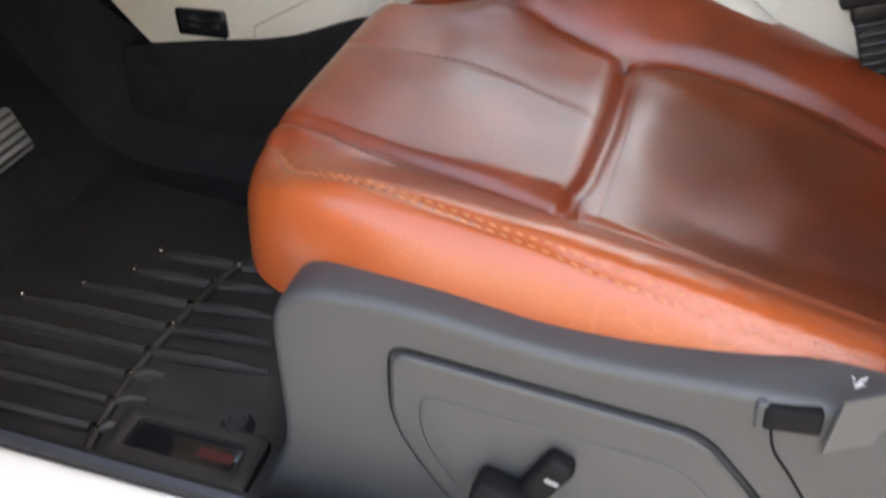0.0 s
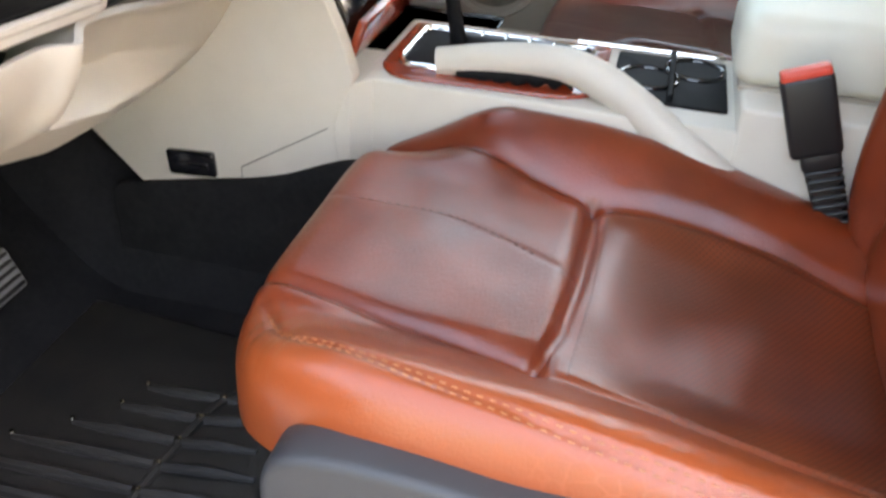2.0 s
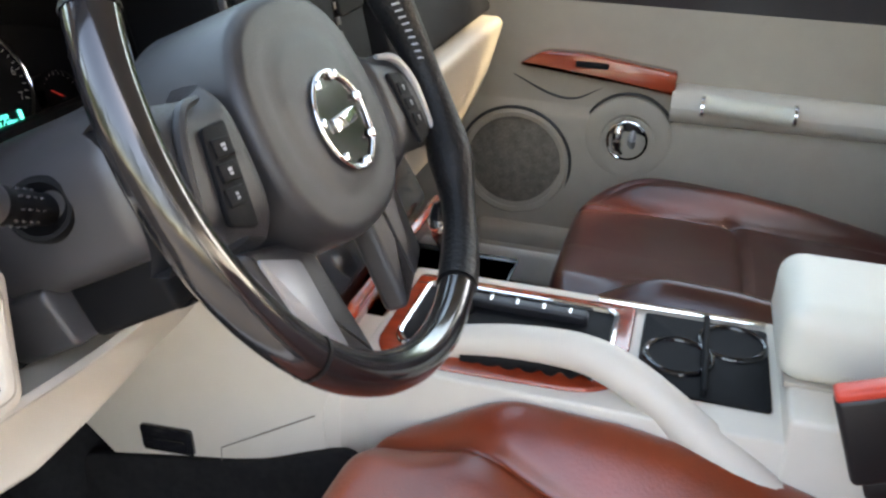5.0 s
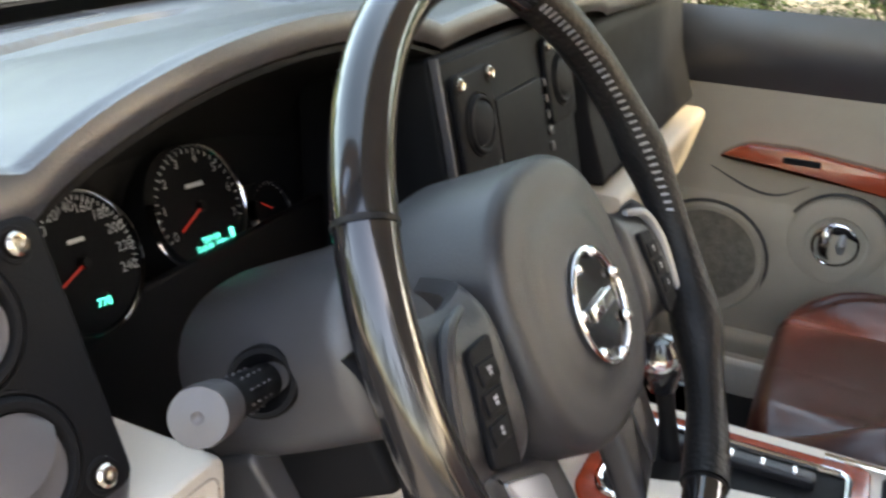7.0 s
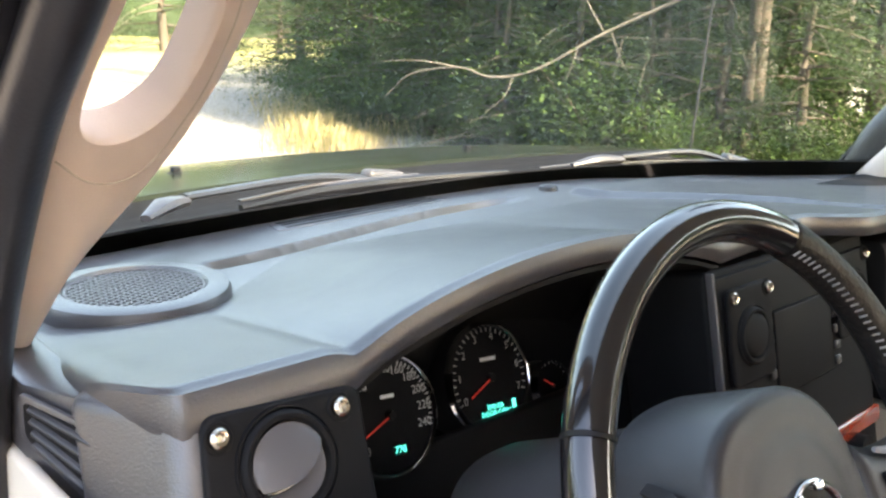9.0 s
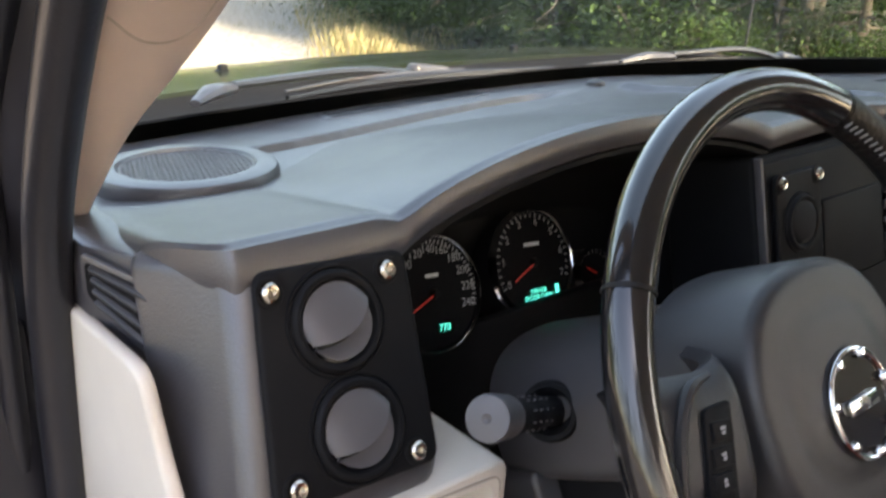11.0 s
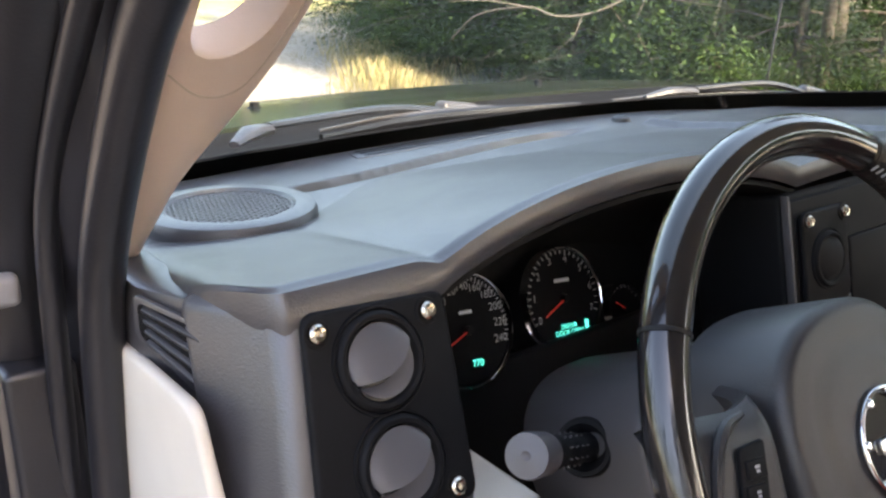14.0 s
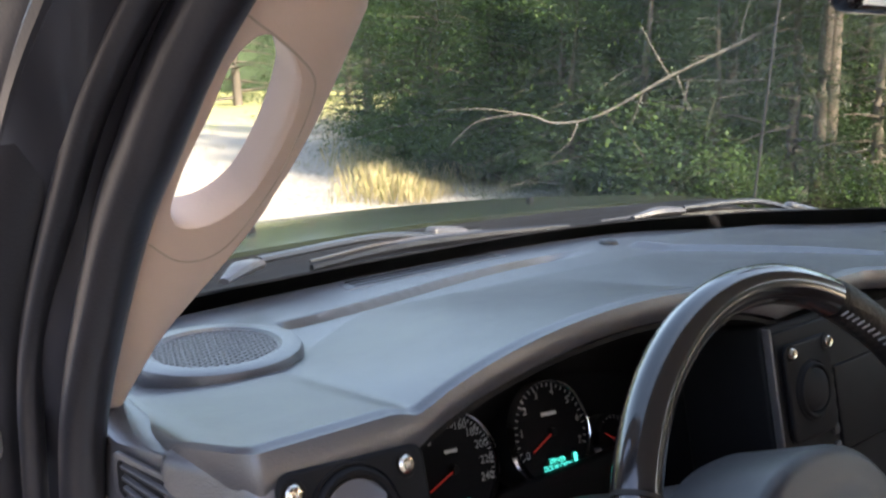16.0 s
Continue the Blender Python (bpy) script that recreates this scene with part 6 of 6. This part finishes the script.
part("finger_grip", sheet(lambda u, v: (0.015 * math.cos(2 * math.pi * v), 0.205 + 0.135 * u, 0.112 - 0.012 * u + (0.013 + 0.0025 * math.cos(u * 40)) * (math.sin(2 * math.pi * v) - 0.55)), 60, 17), BLACK, brake, "black scalloped finger grip")
part("button", lathe([(0.0, 0.012), (0.007, 0.011), (0.0085, 0.0)], 18, m=pose(0, 0.352, 0.105, -98)), CREAM, brake)
buckle = thing("seat_belt_buckle", "black seat belt buckle with red release on a ribbed stalk", "seat belt buckle", (-0.176, -0.458, 0.790))
BK = pose(0.0, 0.0, 0.0, -21, 3, 0)
part("housing", rbox(0.024, 0.052, 0.088, 0.006, m=BK @ Matrix.Translation((0, 0.006, 0.142))), BUCKLE, buckle)
part("neck", rbox(0.020, 0.040, 0.022, 0.005, m=BK @ Matrix.Translation((0, 0.003, 0.092))), BUCKLE, buckle)
part("release", rbox(0.021, 0.049, 0.012, 0.004, m=BK @ Matrix.Translation((0, 0.006, 0.187))), RED, buckle, "red release button")
for i in range(8):
    part("rib", rbox(0.021, 0.038 - 0.0006 * i, 0.0062, 0.003, m=BK @ Matrix.Translation((0, 0.002 - 0.0005 * i, 0.080 - 0.0100 * i))), BUCKLE, buckle)
part("stem", rbox(0.016, 0.030, 0.12, 0.004, m=BK @ Matrix.Translation((0, 0.002, 0.030))), BUCKLE, buckle)

# ---- passenger door ----
pd = thing("passenger_door", "beige passenger door with red wood strip and chrome handle", "car door", (0.76, -0.2, 0.6), kind="structure")
po = Matrix.Translation((-0.76, 0.2, -0.6))


def dp(y, z, x=0.0):
    return V(0.778 - x, y, z)


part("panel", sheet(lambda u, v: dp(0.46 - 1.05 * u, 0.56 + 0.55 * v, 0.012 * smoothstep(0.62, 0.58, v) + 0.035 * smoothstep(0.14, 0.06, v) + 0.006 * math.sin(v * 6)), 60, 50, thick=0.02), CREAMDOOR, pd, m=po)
part("top_trim", sheet(lambda u, v: dp(0.46 - 1.05 * u, 1.11 + 0.115 * v, 0.03 * math.sin(v * math.pi * 0.75)), 30, 12, thick=0.02), PAD, pd, "dark upper door trim", m=po)
# Dark tubes put the shade of the door's moulded creases into colour.
part("lower_crease_shade", tube([dp(0.02, 0.823, 0.013), dp(-0.3, 0.829, 0.013), dp(-0.59, 0.836, 0.013)], 0.004, 6), SHROUD, pd, m=po)
part("upper_crease_shade", tube([dp(0.12, 0.955, 0.012), dp(0.05, 0.925, 0.014), dp(0.0, 0.92, 0.014), dp(-0.05, 0.945, 0.012)], 0.003, 6), SHROUD, pd, m=po)
DX = basis((0.765, 0, 0), (0, -1, 0), (0, 0, 1))
part("wood_strip", prism(rounded([(-0.104, 0.984), (0.030, 0.972), (0.182, 0.952), (0.182, 0.992), (0.02, 1.012), (-0.065, 1.010)], [0.003, 0.05, 0.004, 0.004, 0.02, 0.02]), 0.034, 0.004, 3, m=po @ DX), WOOD, pd, "red-brown lacquered wood strip")
part("window_switch", rbox(0.008, 0.060, 0.011, 0.003, m=po @ pose(0.728, -0.03, 0.994, 0, 4, 0)), BLACK, pd, "black window switch")
part("arm_rest", sheet(lambda u, v: dp(-0.178 - 0.41 * u, 0.935 + 0.035 * math.sin(2 * math.pi * v) * (1 - 0.1 * u), 0.022 + 0.040 * math.cos(2 * math.pi * v) * (1 - 0.25 * u)), 30, 25, thick=0.002), CREAM, pd, "cream padded door armrest", m=po)
part("pull_grip", tube([dp(-0.23, 0.952, 0.072), dp(-0.31, 0.950, 0.078), dp(-0.385, 0.944, 0.070)], 0.017, 14, flat=1.0), CREAMLID, pd, "pale grab grip with chrome ends", m=po)
for y in (-0.232, -0.385):
    part("grip_ring", lathe([(0.0, -0.003), (0.0185, -0.003), (0.0185, 0.003), (0.0, 0.003)], 20, m=po @ pose(0.694, y, 0.950, 90, 0, 0)), CHROME, pd)
part("handle_ring", lathe([(0.045, 0.0), (0.050, 0.008), (0.072, 0.010), (0.082, 0.004), (0.085, -0.006)], 48, m=po @ basis((0.752, -0.108, 0.855), (0, -1, 0), (0, 0, 1))), CREAMDOOR, pd, "round beige handle surround")
hd = part("door_handle", lathe([(0.0, 0.0), (0.036, 0.001), (0.038, 0.006), (0.034, 0.008)], 40, m=po @ basis((0.748, -0.108, 0.855), (0, -1, 0), (0, 0, 1))), GLOSSBLACK, pd, "chrome door handle in a dark cup")
part("lever", tube([dp(-0.100, 0.890, 0.022), dp(-0.090, 0.872, 0.034), dp(-0.090, 0.842, 0.034), dp(-0.104, 0.822, 0.022)], [0.006, 0.010, 0.010, 0.006], 12), CHROME, hd, m=po)
part("cup_rim", torus(0.037, 0.0028, 40, 8, 60, 250, m=po @ basis((0.742, -0.108, 0.855), (0, -1, 0), (0, 0, 1))), CHROME, hd)
gr = basis((0.744, 0.105, 0.785), (0, -1, 0), (0, 0, 1))
part("speaker_surround", lathe([(0.092, 0.0), (0.094, 0.006), (0.103, 0.008), (0.110, 0.0)], 56, m=po @ gr), CREAMDOOR, pd)
part("speaker_mesh", lathe([(0.0, 0.010), (0.06, 0.008), (0.094, 0.002)], 56, m=po @ gr), MESH, pd, "beige perforated speaker cover")
# Dark ring draws the shadow round the speaker surround.
part("speaker_shadow_ring", torus(0.111, 0.0035, 56, 8, m=po @ gr), SHROUD, pd)
part("paddle", tube([dp(-0.120, 0.885, 0.020), dp(-0.116, 0.855, 0.030), dp(-0.122, 0.828, 0.020)], [0.005, 0.009, 0.005], 12), SILVER, hd, "grey inner paddle", m=po)
# Dark ring draws the shadow round the handle surround.
part("handle_shadow_ring", torus(0.086, 0.0032, 48, 8, m=po @ basis((0.757, -0.108, 0.855), (0, -1, 0), (0, 0, 1))), SHROUD, pd)
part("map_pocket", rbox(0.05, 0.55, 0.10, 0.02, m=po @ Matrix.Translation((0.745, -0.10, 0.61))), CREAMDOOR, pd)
part("window_glass", rbox(0.004, 1.0, 0.50, 0.001, m=po @ pose(0.768, -0.08, 1.47, 0, -7, 0)), GLASS, pd, "clear side window")
part("rear_seal", tube([dp(-0.60, 0.56, 0.0), dp(-0.605, 0.9, 0.0), dp(-0.62, 1.3, 0.02)], 0.014, 8), SEAL, pd, m=po)

# ---- the open driver's door, swung out ahead of the sill ----
DD = pose(-0.80, 0.52, 0, 0, 0, 0) @ pose(0, 0, 0, 0, 0, -78)
dd = thing("driver_door", "open dark driver door seen from its front edge", "car door", (-0.80, 0.52, 0.6))
dj = Matrix.Translation((0.80, -0.52, -0.6)) @ DD
part("panel", rbox(0.07, 1.0, 0.66, 0.02, m=dj @ Matrix.Translation((0, -0.52, 0.87))), BLACK, dd)
part("ledge", rbox(0.13, 0.03, 0.024, 0.006, m=Matrix.Translation((0.80, -0.52, -0.6)) @ Matrix.Translation((-0.815, 0.430, 1.272))), SILVER, dd, "dull metal ledge at the door's front edge")
part("lining", rbox(0.03, 0.94, 0.60, 0.012, m=dj @ Matrix.Translation((0.045, -0.52, 0.86))), SHROUD, dd)

# ---- outside the windscreen ----
def wiper(label, root, elbow, tip, blade, nose):
    w = thing("wiper", label, "wiper", root, "windscreen wipers")
    o = Matrix.Translation(-Vector(root))
    along_arm = (Vector(elbow) - Vector(root)).normalized()
    # The grey of cap, clip and spoiler paints in the sky's reflection.
    part("pivot", prism(rounded([(-0.030, -0.017), (0.052, -0.012), (0.052, 0.012), (-0.030, 0.017)], 0.010), 0.030, 0.009, 3, m=basis((0, 0, 0), along_arm, (-along_arm.y, along_arm.x, 0))), VENTGREY, w, "pivot cap, its grey standing for reflected sky")
    part("arm", tube([root, V(*elbow), V(*tip)], [0.012, 0.010, 0.008], 8, 8, flat=0.55), SHROUD, w, m=o @ pose(0, 0, 0.014))
    part("clip", tube([V(*tip), (V(*tip) + V(*nose)) * 0.5 + V(0, 0, 0.004), V(*nose)], [0.010, 0.014, 0.006], 8, 6, flat=0.6), VENTGREY, w, "blade clip, its grey standing for reflected sky", m=o @ pose(0, 0, 0.010))
    part("blade", tube([V(*b) for b in blade], [0.004, 0.007, 0.007, 0.004], 8, 6, flat=1.2), SEAL, w, m=o)
    part("spoiler", tube([V(*b) + V(0, 0.004, 0.008) for b in blade[:-1]], [0.003, 0.005, 0.003], 6, 6, flat=0.5), VENTGREY, w, "upper edge of the blade, its grey standing for reflected sky", m=o)
    return w


wiper("black wiper arm with sky-reflection grey, lying at the windscreen's foot", (-0.063, 0.800, 1.262), (-0.22, 0.755, 1.288), (-0.434, 0.672, 1.300), ((-0.343, 0.715, 1.284), (-0.20, 0.752, 1.284), (-0.03, 0.762, 1.280), (0.137, 0.748, 1.277)), (-0.50, 0.615, 1.300))
wiper("black wiper arm with sky-reflection grey, on the passenger side", (0.640, 0.640, 1.244), (0.52, 0.668, 1.276), (0.36, 0.700, 1.276), ((0.200, 0.735, 1.272), (0.33, 0.712, 1.275), (0.47, 0.672, 1.275), (0.60, 0.628, 1.268)), (0.255, 0.718, 1.272))
for x, y in ((-0.215, 1.155), (0.385, 1.10)):
    nz = part("washer_nozzle", join(rbox(0.022, 0.026, 0.012, 0.004), rbox(0.014, 0.014, 0.012, 0.003, m=Matrix.Translation((0, 0, 0.009)))), BLACK)
    nz.location = (x, y, 1.247)
    tagged(nz, "small black washer nozzle on the bonnet", "washer nozzle", "washer nozzles")
mirror = thing("rear_view_mirror", "black rear-view mirror hanging at the windscreen", "mirror", (0.02, 0.20, 1.605))
part("housing", rbox(0.24, 0.035, 0.075, 0.015, 4), GLOSSBLACK, mirror, m=pose(0, 0, 0, 8))
part("glass", rbox(0.22, 0.004, 0.06, 0.001), CHROME, mirror, m=pose(0, -0.018, -0.002, 8))
part("stem", tube([(0, 0.01, 0.02), (0, 0.04, 0.06), (-0.0, 0.06, 0.085)], 0.010, 8), BLACK, mirror)
mast = part("aerial", tube([(0, 0, 0), (0.0, -0.03, 0.45), (0.0, -0.06, 0.85)], [0.003, 0.0022, 0.0015], 8), SHROUD)
mast.location = (0.80, 0.85, 1.20)
tagged(mast, "thin pale aerial mast on the far wing", "aerial")
